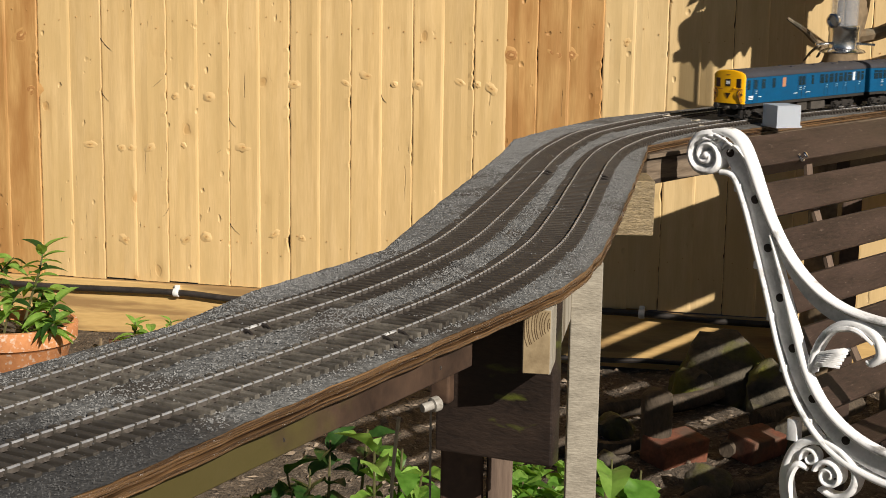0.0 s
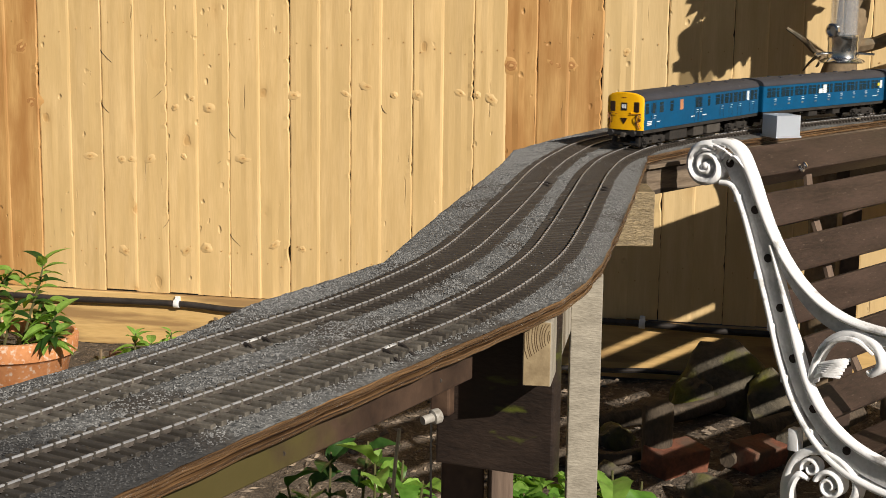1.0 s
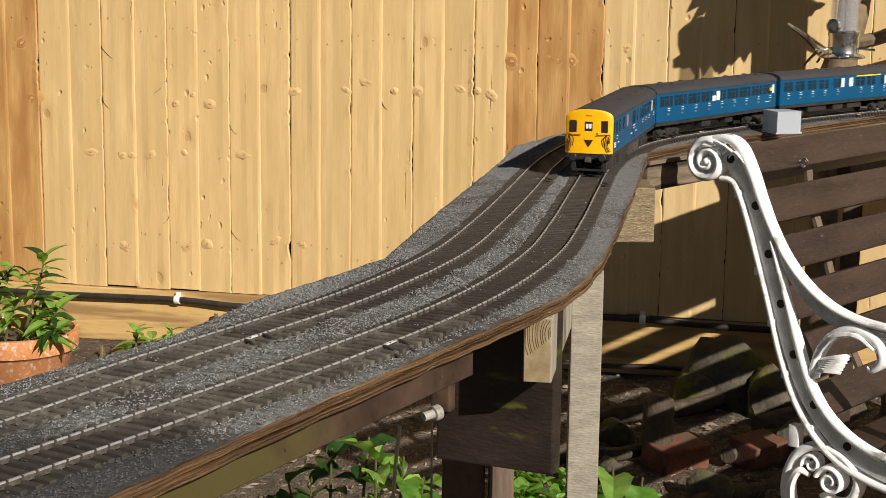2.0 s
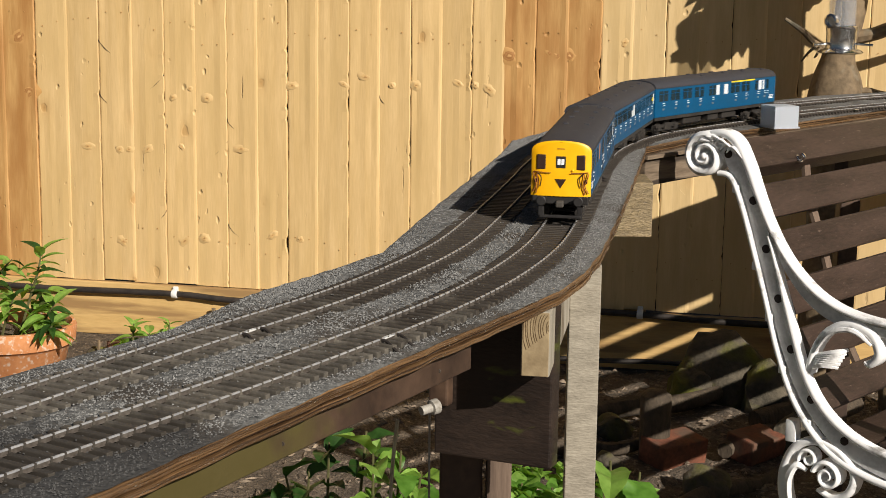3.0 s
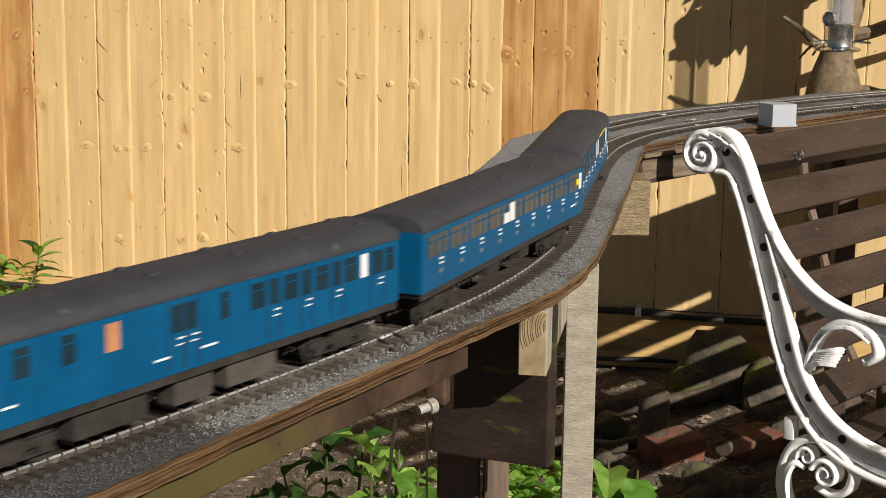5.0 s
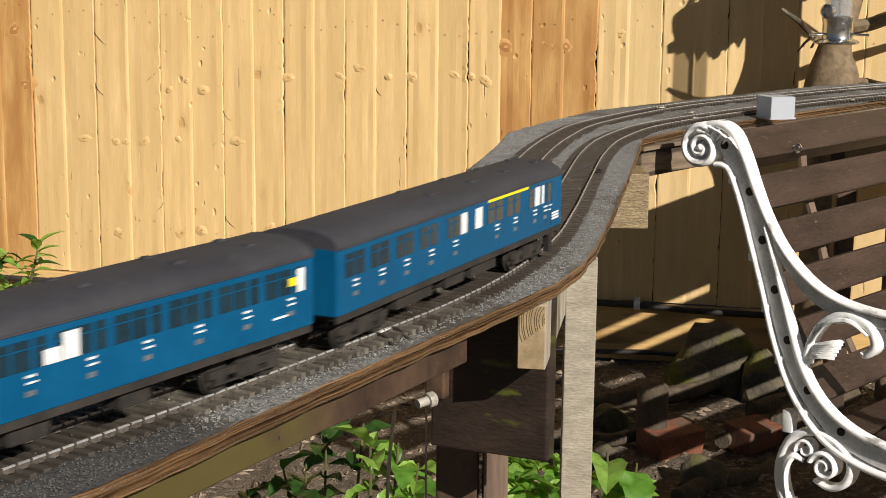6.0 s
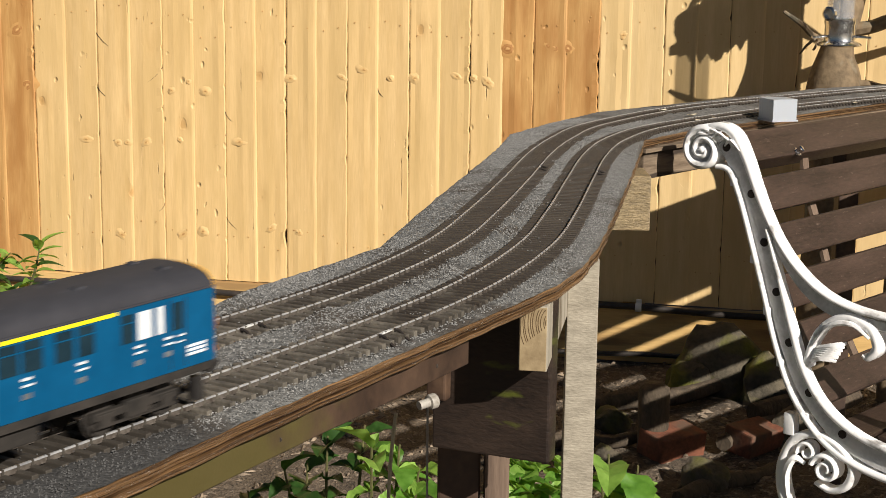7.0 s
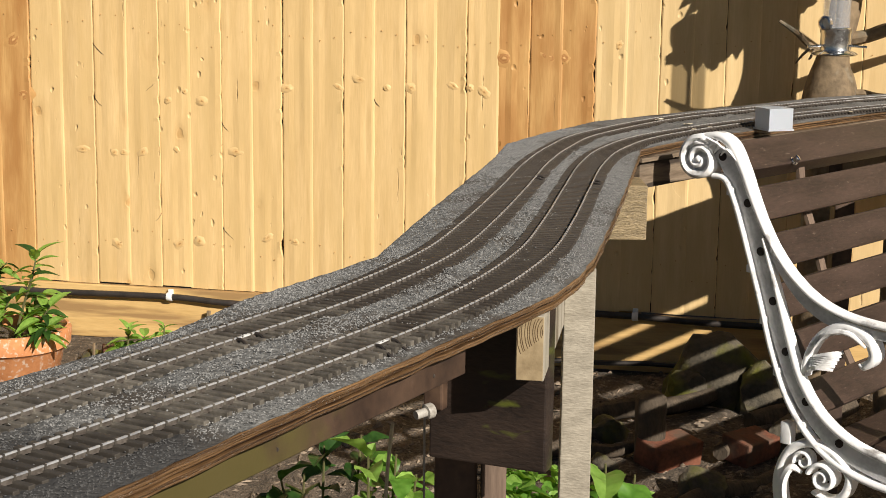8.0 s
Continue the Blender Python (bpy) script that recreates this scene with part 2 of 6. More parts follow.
M_BARK = surface("grey_brown_bark", (0.075, 0.052, 0.028), (0.27, 0.195, 0.115), 16, 0.85, 0.7, stretch=(1.0, 1.0, 0.9), fine=5, spot=(0.22, 0.20, 0.15), spot_scale=14, spot_amount=0.15, depth=0.006)
M_LOG = surface("dark_wet_bark", (0.028, 0.020, 0.013), (0.11, 0.083, 0.056), 22, 0.9, 0.9, stretch=(1.5, 1.5, 0.6), fine=5, depth=0.006)
M_PLASTICGREY = surface("pale_grey_plastic", (0.24, 0.22, 0.19), (0.42, 0.40, 0.36), 50, 0.55, 0.2, spot=(0.2, 0.18, 0.15), spot_scale=40, spot_amount=0.12)


def tone_over(m, moss, centre, reach, axis=0, ground=False):
    """A second colour that thins out along one axis: moss on timber, a darker tone on the tracks."""
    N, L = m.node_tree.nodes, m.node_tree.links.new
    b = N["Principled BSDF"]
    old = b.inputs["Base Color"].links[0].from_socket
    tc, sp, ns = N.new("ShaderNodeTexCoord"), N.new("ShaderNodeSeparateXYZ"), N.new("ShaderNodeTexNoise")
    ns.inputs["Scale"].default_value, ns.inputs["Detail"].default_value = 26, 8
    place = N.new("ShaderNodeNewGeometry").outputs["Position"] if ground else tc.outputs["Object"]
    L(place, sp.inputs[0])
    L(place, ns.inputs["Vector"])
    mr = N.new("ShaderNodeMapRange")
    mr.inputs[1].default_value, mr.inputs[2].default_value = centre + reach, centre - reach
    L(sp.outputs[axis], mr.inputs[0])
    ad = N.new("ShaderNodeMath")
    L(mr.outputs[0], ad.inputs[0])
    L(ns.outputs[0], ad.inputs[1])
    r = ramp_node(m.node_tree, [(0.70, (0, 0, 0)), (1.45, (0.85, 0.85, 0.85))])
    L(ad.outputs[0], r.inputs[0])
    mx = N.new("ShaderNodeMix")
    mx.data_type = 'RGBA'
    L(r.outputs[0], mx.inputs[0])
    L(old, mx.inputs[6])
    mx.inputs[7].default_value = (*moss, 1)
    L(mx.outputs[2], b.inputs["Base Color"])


def leaf_material(name, dark, light):
    m = surface(name, dark, light, 35, 0.42, 0.35, fine=4, per_piece=0.25)
    b = m.node_tree.nodes["Principled BSDF"]
    tr = m.node_tree.nodes.new("ShaderNodeBsdfTranslucent")
    tr.inputs[0].default_value = (light[0] * 1.6, light[1] * 1.6, light[2] * 0.8, 1)
    mix = m.node_tree.nodes.new("ShaderNodeMixShader")
    mix.inputs[0].default_value = 0.3
    out = m.node_tree.nodes["Material Output"]
    m.node_tree.links.new(b.outputs[0], mix.inputs[1])
    m.node_tree.links.new(tr.outputs[0], mix.inputs[2])
    m.node_tree.links.new(mix.outputs[0], out.inputs[0])
    return m


M_LEAF = leaf_material("fresh_green_leaf", (0.10, 0.21, 0.025), (0.29, 0.46, 0.095))
M_LEAF_MID = leaf_material("mid_green_leaf", (0.045, 0.12, 0.012), (0.13, 0.27, 0.04))
# deep green; on the low plant under the board it stands for shade
M_LEAF_DARK = leaf_material("deep_green_and_shaded_leaf", (0.014, 0.045, 0.008), (0.045, 0.11, 0.020))
M_STEM = surface("green_brown_stem", (0.06, 0.06, 0.02), (0.14, 0.13, 0.05), 40, 0.7, 0.2)
M_CANE = surface("pale_dry_cane", (0.30, 0.26, 0.17), (0.48, 0.43, 0.30), 40, 0.7, 0.2)

M_BLUE = surface("rail_blue_paint", (0.0005, 0.060, 0.148), (0.0012, 0.082, 0.195), 30, 0.5, 0.05, fine=4)
for _m in (M_BLUE,):
    _m.node_tree.nodes["Principled BSDF"].inputs["Specular IOR Level"].default_value = 0.2
M_YELLOW = surface("warning_yellow_paint", (0.88, 0.43, 0.0), (0.95, 0.50, 0.003), 30, 0.4, 0.05, fine=4)
M_ROOF = surface("dusty_grey_roof", (0.024, 0.025, 0.032), (0.043, 0.043, 0.052), 18, 0.75, 0.1, fine=7, spot=(0.075, 0.075, 0.085), spot_scale=90, spot_amount=-0.08)
M_UNDER = surface("grimy_underframe", (0.008, 0.007, 0.006), (0.036, 0.030, 0.025), 45, 0.8, 0.3, fine=4)
M_GREYTANK = surface("dusty_grey_tank", (0.035, 0.030, 0.025), (0.085, 0.074, 0.062), 45, 0.75, 0.2)
M_BLACK = surface("black_plastic", (0.010, 0.009, 0.009), (0.026, 0.024, 0.023), 50, 0.5, 0.05)
M_GLASS = surface("dark_window_glazing", (0.006, 0.020, 0.032), (0.014, 0.038, 0.055), 30, 0.12, 0.0)
M_WHITE = surface("white_transfer", (0.72, 0.74, 0.76), (0.82, 0.84, 0.86), 50, 0.45, 0.0)
M_BLIND = surface("white_window_blind", (0.66, 0.68, 0.70), (0.8, 0.82, 0.83), 30, 0.35, 0.0)
M_STRIPE = surface("yellow_stripe", (0.78, 0.60, 0.01), (0.88, 0.68, 0.02), 40, 0.45, 0.0)
M_JUMPER = surface("rusty_red_jumper_cable", (0.16, 0.05, 0.01), (0.30, 0.10, 0.02), 60, 0.6, 0.1)
M_INTERIOR = surface("orange_brown_partition", (0.36, 0.15, 0.07), (0.5, 0.23, 0.11), 40, 0.6, 0.0)

M_CLEAR = bpy.data.materials.new("cloudy_clear_plastic")
M_CLEAR.use_nodes = True
b_ = M_CLEAR.node_tree.nodes["Principled BSDF"]
b_.inputs["Base Color"].default_value = (0.74, 0.79, 0.86, 1)
b_.inputs["Roughness"].default_value = 0.35
b_.inputs["Transmission Weight"].default_value = 0.55
b_.inputs["IOR"].default_value = 1.3
M_TUBE = bpy.data.materials.new("clear_feeder_tube")
M_TUBE.use_nodes = True
b_ = M_TUBE.node_tree.nodes["Principled BSDF"]
b_.inputs["Roughness"].default_value = 0.12
b_.inputs["Transmission Weight"].default_value = 0.3
b_.inputs["Base Color"].default_value = (0.55, 0.57, 0.60, 1)
see = M_TUBE.node_tree.nodes.new("ShaderNodeBsdfTransparent")
both_ = M_TUBE.node_tree.nodes.new("ShaderNodeMixShader")
both_.inputs[0].default_value = 0.24
M_TUBE.node_tree.links.new(see.outputs[0], both_.inputs[1])
M_TUBE.node_tree.links.new(b_.outputs[0], both_.inputs[2])
M_TUBE.node_tree.links.new(both_.outputs[0], M_TUBE.node_tree.nodes["Material Output"].inputs[0])

# the bed and sleepers turn darker brown on the incline
# and the ballast, grains and sleepers are darker at the open end
tone_over(M_BALLAST, (0.026, 0.025, 0.025), 0.90, 0.06, 1)
tone_over(M_GRAIN, (0.042, 0.041, 0.041), 0.90, 0.06, 1)
tone_over(M_TRACKBED, (0.026, 0.020, 0.016), 1.32, -0.30, 1)
tone_over(M_SLEEPER, (0.030, 0.023, 0.018), 1.28, -0.30, 1, True)
tone_over(M_SLEEPER, (0.038, 0.032, 0.026), 0.90, 0.06, 1, True)

# ---------------------------------------------------------------- mesh helpers


def mesh_of(bm, name, material, smooth=False):
    me = bpy.data.meshes.new(name)
    bmesh.ops.recalc_face_normals(bm, faces=bm.faces)
    bm.to_mesh(me)
    bm.free()
    for mm in (material if isinstance(material, (list, tuple)) else [material]):
        me.materials.append(mm)
    if smooth:
        for p in me.polygons:
            p.use_smooth = True
        me.set_sharp_from_angle(angle=radians(40))
    return me


def part(name, bm, material, parent=None, label="", smooth=False, at=None):
    me = bm if isinstance(bm, bpy.types.Mesh) else mesh_of(bm, name, material, smooth)
    ob = new(name, me)
    if parent:
        ob.parent = parent
    if at is not None:
        ob.matrix_basis = at
    if label:
        ob["label"] = label
    return ob


def thing(name, label, category, at=None, group="", kind=""):
    e = new(name)
    e.empty_display_size = 0.05
    if at is not None:
        e.matrix_basis = at
    return tagged(e, label, category, group, kind)


def box(bm, x0, x1, y0, y1, z0, z1, bevel=0.0, m=None):
    """A box, with its edges bevelled if asked, added to bm."""
    r = bmesh.ops.create_cube(bm, size=1.0)
    vs = r["verts"]
    for v in vs:
        v.co = Vector((x0 + (v.co.x + .5) * (x1 - x0), y0 + (v.co.y + .5) * (y1 - y0), z0 + (v.co.z + .5) * (z1 - z0)))
    if bevel:
        es = list({e for v in vs for e in v.link_edges})
        q = bmesh.ops.bevel(bm, geom=es, offset=bevel, segments=2, affect='EDGES', profile=0.6)
        vs = list({v for f in q["faces"] for v in f.verts} | {v for v in vs if v.is_valid})
    if m is not None:
        bmesh.ops.transform(bm, matrix=m, verts=[v for v in vs if v.is_valid])
    return bm


def boxed(*a, **k):
    return box(bmesh.new(), *a, **k)


def lathe(bm, prof, n=24, m=None):
    """A turned shape round z from (radius, height) pairs."""
    rings = [[bm.verts.new((r * math.cos(2 * math.pi * i / n), r * math.sin(2 * math.pi * i / n), z)) for i in range(n)] for r, z in prof]
    for a, b in zip(rings, rings[1:]):
        for i in range(n):
            bm.faces.new((a[i], a[(i + 1) % n], b[(i + 1) % n], b[i]))
    for ring in (rings[0], rings[-1]):
        bm.faces.new(ring)
    if m is not None:
        bmesh.ops.transform(bm, matrix=m, verts=[v for r in rings for v in r])
    return bm


def spline(pts, n=12):
    """A smooth line through control points of any size."""
    P = np.array(pts, float)
    out = []
    for i in range(len(P) - 1):
        p0, p1, p2, p3 = P[max(i - 1, 0)], P[i], P[i + 1], P[min(i + 2, len(P) - 1)]
        for k in range(n):
            t = k / n
            out.append(.5 * (2 * p1 + (p2 - p0) * t + (2 * p0 - 5 * p1 + 4 * p2 - p3) * t * t + (3 * p1 - p0 - 3 * p2 + p3) * t ** 3))
    out.append(P[-1])
    return np.array(out)


def tube(bm, pts, radius, n=8, smooth_n=6):
    """A round bar through control points (x, y, z), its radius one number or one for each point."""
    rad = [radius] * len(pts) if isinstance(radius, (int, float)) else radius
    C = spline([(*p, r) for p, r in zip(pts, rad)], smooth_n)
    rings = []
    for i, c in enumerate(C):
        t = Vector((C[min(i + 1, len(C) - 1)] - C[max(i - 1, 0)])[:3]).normalized()
        u = t.orthogonal().normalized() if not rings else (last - t * last.dot(t)).normalized()
        last = u
        w = t.cross(u)
        rings.append([bm.verts.new(Vector(c[:3]) + (u * math.cos(2 * math.pi * k / n) + w * math.sin(2 * math.pi * k / n)) * c[3]) for k in range(n)])
    for a, b in zip(rings, rings[1:]):
        for k in range(n):
            bm.faces.new((a[k], a[(k + 1) % n], b[(k + 1) % n], b[k]))
    bm.faces.new(rings[0])
    bm.faces.new(rings[-1])
    return bm


def bar(bm, left, right, y0, y1, swell=0.0):
    """A solid bar in the x-z plane between two lines of (x, z), from y0 to y1 thick, its y0 face swelling out if asked."""
    if swell:
        rows = []
        for a, b in zip(left, right):
            w = math.hypot(a[0] - b[0], a[1] - b[1]) * swell
            sec = [(0, 0), (0.25, 0.75), (0.5, 1.0), (0.75, 0.75), (1, 0)]
            rows.append([bm.verts.new((a[0] + (b[0] - a[0]) * f, y0 - w * g, a[1] + (b[1] - a[1]) * f)) for f, g in sec] + [bm.verts.new((b[0], y1, b[1])), bm.verts.new((a[0], y1, a[1]))])
        for p, q in zip(rows, rows[1:]):
            for k in range(7):
                bm.faces.new((p[k], p[(k + 1) % 7], q[(k + 1) % 7], q[k]))
        bm.faces.new(rows[0])
        bm.faces.new(rows[-1])
        return bm
    rows = [[bm.verts.new((a[0], y0, a[1])), bm.verts.new((b[0], y0, b[1])), bm.verts.new((b[0], y1, b[1])), bm.verts.new((a[0], y1, a[1]))] for a, b in zip(left, right)]
    for p, q in zip(rows, rows[1:]):
        for k in range(4):
            bm.faces.new((p[k], p[(k + 1) % 4], q[(k + 1) % 4], q[k]))
    bm.faces.new(rows[0])
    bm.faces.new(rows[-1])
    return bm


def sweep(bm, line, section, close=True):
    """A section of (across, up) pairs carried along a plan line of (x, y, z)."""
    P = np.array(line, float)
    T = np.gradient(P[:, :2], axis=0)
    T /= np.linalg.norm(T, axis=1)[:, None]
    rings = [[bm.verts.new((p[0] + t[1] * a, p[1] - t[0] * a, p[2] + u)) for a, u in section] for p, t in zip(P, T)]
    k = len(section)
    for a, b in zip(rings, rings[1:]):
        for i in range(k if close else k - 1):
            bm.faces.new((a[i], a[(i + 1) % k], b[(i + 1) % k], b[i]))
    if close:
        bm.faces.new(rings[0])
        bm.faces.new(rings[-1])
    return bm
# ---------------------------------------------------------------- ground
GROUND = thing("ground", "dark bare garden soil rising to a bed by the fence", "soil", kind="structure")


def ground_height(x, y):
    rise = 0.145 * (0.5 + 0.5 * math.tanh((y - 2.7) * 1.5))
    near = math.exp(-((x - 0.3) ** 2 + (y - 3.2) ** 2) / 6)
    return rise + near * (0.03 * noise.noise(Vector((x * 3, y * 3, 0))) + 0.018 * noise.noise(Vector((x * 11, y * 11, 2))))


def build_ground():
    bm = bmesh.new()
    xs = [-400, -60, -12] + [-4 + 0.05 * i for i in range(161)] + [12, 60, 400]
    ys = [-400, -60, -10, -2, 0.5] + [1.4 + 0.05 * i for i in range(62)] + [6, 12, 60, 400]
    g = [[bm.verts.new((x, y, ground_height(x, y))) for x in xs] for y in ys]
    for a, b in zip(g, g[1:]):
        for i in range(len(xs) - 1):
            bm.faces.new((a[i], a[i + 1], b[i + 1], b[i]))
    part("soil", bm, M_SOIL, GROUND, smooth=True)


build_ground()

# ---------------------------------------------------------------- fence
FY = radians(12)
FENCE_AT = Matrix.Translation((0, 4.2, 0)) @ Matrix.Rotation(-FY, 4, 'Z')   # x runs along the fence, -y faces the garden
FENCE = thing("fence_north", "pale yellow feather-edge softwood fence with knots", "fence", FENCE_AT, kind="structure")


def feather_board(width, z0, z1, ridge, seed):
    """A sawn board. One kind ends at its right in a thick edge that laps its neighbour, the other in a ragged open joint."""
    bm = bmesh.new()
    n = 150
    rows = []
    for i in range(n + 1):
        z = z0 + (z1 - z0) * i / n
        rag = 0.0011 * noise.noise(Vector((seed, z * 9, 0))) + 0.0009 * noise.noise(Vector((seed, z * 38, 4)))
        rag2 = 0.0011 * noise.noise(Vector((seed + 5, z * 9, 0))) + 0.0009 * noise.noise(Vector((seed + 5, z * 38, 4)))
        tear = 0.007 * max(0.0, noise.noise(Vector((seed + 2, z * 14, 1))) + 0.9 * noise.noise(Vector((seed + 2, z * 70, 1))) - 0.25)
        swell = 0.0012 * noise.noise(Vector((seed + 9, z * 4, 0)))
        cup = [0.0016 * noise.noise(Vector((seed + 13 * m, z * 1.7, 6))) + 0.0005 * noise.noise(Vector((seed + 13 * m, z * 11, 8))) for m in range(4)]
        lip = 0.0010 + 0.0009 * noise.noise(Vector((seed + 31, z * 5, 2)))
        if ridge:
            face = [(width * (0.20 + 0.18 * m), -0.0102 - 0.0005 * m + cup[m], z) for m in range(4)]
            sec = ((0.0004 + rag, -0.0085, z), (0.004 + rag, -0.0100 + swell, z), *face, (width - 0.007 + rag2, -0.0112 - lip + swell, z), (width - 0.002 + rag2, -0.0106 - 0.6 * lip + swell, z), (width + 0.001 + rag2, -0.0097, z), (width + 0.001, -0.004, z), (0, -0.002, z))
        else:
            face = [(width * (0.2 + 0.2 * m), -0.0098 - 0.0004 * m + cup[m], z) for m in range(4)]
            sec = ((-0.006, -0.0092, z), (0.004, -0.0094 + swell * 0.3, z), *face, (width - 0.003 + rag2 - tear, -0.0112 + swell - tear * 0.4, z), (width - 0.0002 + rag2 - tear, -0.0094, z), (width - 0.0004 - tear, -0.003, z), (0, -0.002, z))
        rows.append([bm.verts.new(p) for p in sec])
    k = len(rows[0])
    for a, b in zip(rows, rows[1:]):
        for j in range(k):
            bm.faces.new((a[j], a[(j + 1) % k], b[(j + 1) % k], b[j]))
    bm.faces.new(rows[0])
    bm.faces.new(rows[-1])
    return bm


KNOTS = [(-1.184, 0.82), (-1.208, 0.973), (-0.889, 0.669), (-1.01, 0.674), (-0.734, 0.682), (-0.561, 0.683), (-0.707, 0.843), (-0.658, 0.818), (-0.756, 0.818), (-0.416, 0.86),
         (-0.271, 0.868), (-0.211, 0.889), (-0.138, 0.869), (-0.072, 0.871), (0.043, 0.879), (0.088, 0.876), (0.126, 0.865), (0.177, 0.955), (0.296, 0.963), (0.335, 0.96), (0.477, 0.997),
         (-0.729, 0.418), (-0.671, 0.429), (-0.392, 0.439), (-0.473, 0.447), (-0.911, 0.408), (-0.833, 0.672), (-0.917, 0.668)]


def build_fence():
    joints = [-1.2573, -1.1614, -1.0672, -0.9731, -0.8764, -0.7823, -0.6923, -0.6015, -0.513, -0.4285, -0.3447, -0.2585, -0.1729, -0.0866, -0.0041, 0.0793, 0.1665, 0.2454, 0.3297, 0.4161, 0.4974, 0.581]
    while joints[-1] < 3.0:
        joints.append(joints[-1] + 0.084)
    while joints[0] > -2.6:
        joints.insert(0, joints[0] - 0.099)
    rng = random.Random(5)
    first = min(range(len(joints)), key=lambda i: abs(joints[i] + 1.1614))
    for i, (u, v) in enumerate(zip(joints, joints[1:])):
        old = -1.40 < u < -1.19 or 0.15 < u < 0.40
        bm = feather_board(v - u, 0.297 + rng.uniform(-0.004, 0.003), 1.95, (i - first) % 2 == 0, i * 3.7)
        b = part("board", bm, M_BOARD_OLD if old else M_BOARD_NEW if u > 0.40 else M_BOARD, FENCE, at=Matrix.Translation((u, -0.0015 if old else 0, 0)) @ Matrix.Rotation(rng.uniform(-0.0015, 0.0015), 4, 'Y'))
        nails = bmesh.new()
        for z in (0.42 + rng.uniform(-0.03, 0.03), 1.02 + rng.uniform(-0.05, 0.03), 1.72):
            for f in (0.25, 0.72):
                lathe(nails, [(0.0016, 0), (0.0016, 0.0010)], 6, Matrix.Translation(((v - u) * f, -0.0108 - 0.002 * f, z + rng.uniform(-0.01, 0.01))) @ Matrix.Rotation(radians(90), 4, 'X'))
        part("nail_heads", nails, M_BOARD_OLD, b)
    # added dark sheet, so that gaps between boards look shaded
    part("backing", boxed(-2.7, 3.1, -0.0012, 0.0016, 0.3, 1.94), M_HOLE, FENCE)
    bm = boxed(-2.7, 3.1, -0.024, 0.002, 0.14, 0.292, 0.003)
    part("gravel_board", bm, M_GRAVELBOARD, FENCE, "pale wooden gravel board along the foot")
    for u in (-1.30, 0.5, 2.3):
        part("fence_post", boxed(u - 0.045, u + 0.045, 0.062, 0.15, 0.0, 1.97, 0.004), M_BOARD_OLD, FENCE)
    rng = random.Random(77)
    for u, z in KNOTS:
        aged = u < -1.17 or 0.16 < u < 0.41
        r = rng.uniform(0.0045, 0.0080) * (1.8 if aged else 1)
        at = Matrix.Translation((u, -0.0112, z)) @ Matrix.Rotation(rng.uniform(-0.7, 0.7), 4, 'Y') @ Matrix.Diagonal((r * rng.uniform(1.1, 1.9), 1, r, 1)) @ Matrix.Rotation(radians(90), 4, 'X')
        kb = lathe(bmesh.new(), [(2.1, -0.0016), (1.6, 0.0), (1.1, 0.0008), (0.7, 0.0013), (0.4, 0.0012), (0.1, 0.0016)], 18)
        for v in kb.verts:
            q = noise.noise(Vector((v.co.x * 1.3 + u * 40, v.co.y * 1.3, z * 30)))
            v.co = Vector((v.co.x * (1 + 0.45 * q), v.co.y * (1 + 0.45 * q), v.co.z * (1 + 0.8 * q)))
        part("knot", kb, M_KNOT_OLD if aged else M_KNOT, FENCE, smooth=True, at=at)
    # splits that fork out of the ragged joints
    for u, z, way, long in ((-0.9731, 0.958, 1, 0.040), (-0.9731, 0.812, 1, 0.022), (-0.6015, 0.752, 1, 0.020), (-0.6015, 0.690, -1, 0.034), (-0.6015, 0.460, 1, 0.030), (-0.7823, 0.868, -1, 0.040), (-0.7823, 0.492, -1, 0.020), (-0.1729, 0.83, 1, 0.016)):
        pts = [(u, -0.0098, z + 0.012), (u + way * long * 0.12, -0.0100, z + 0.004), (u + way * long * 0.5, -0.0106, z - 0.3 * long), (u + way * long, -0.0108, z - 0.7 * long)]
        part("split", tube(bmesh.new(), pts, [0.0008, 0.0009, 0.0006, 0.0002], 5, 2), M_HOLE, FENCE)
    part("rail", boxed(-2.7, 3.1, 0.002, 0.06, 0.55, 0.62, 0.004), M_BOARD, FENCE)
    part("rail", boxed(-2.7, 3.1, 0.002, 0.06, 1.55, 1.62, 0.004), M_BOARD, FENCE)


build_fence()


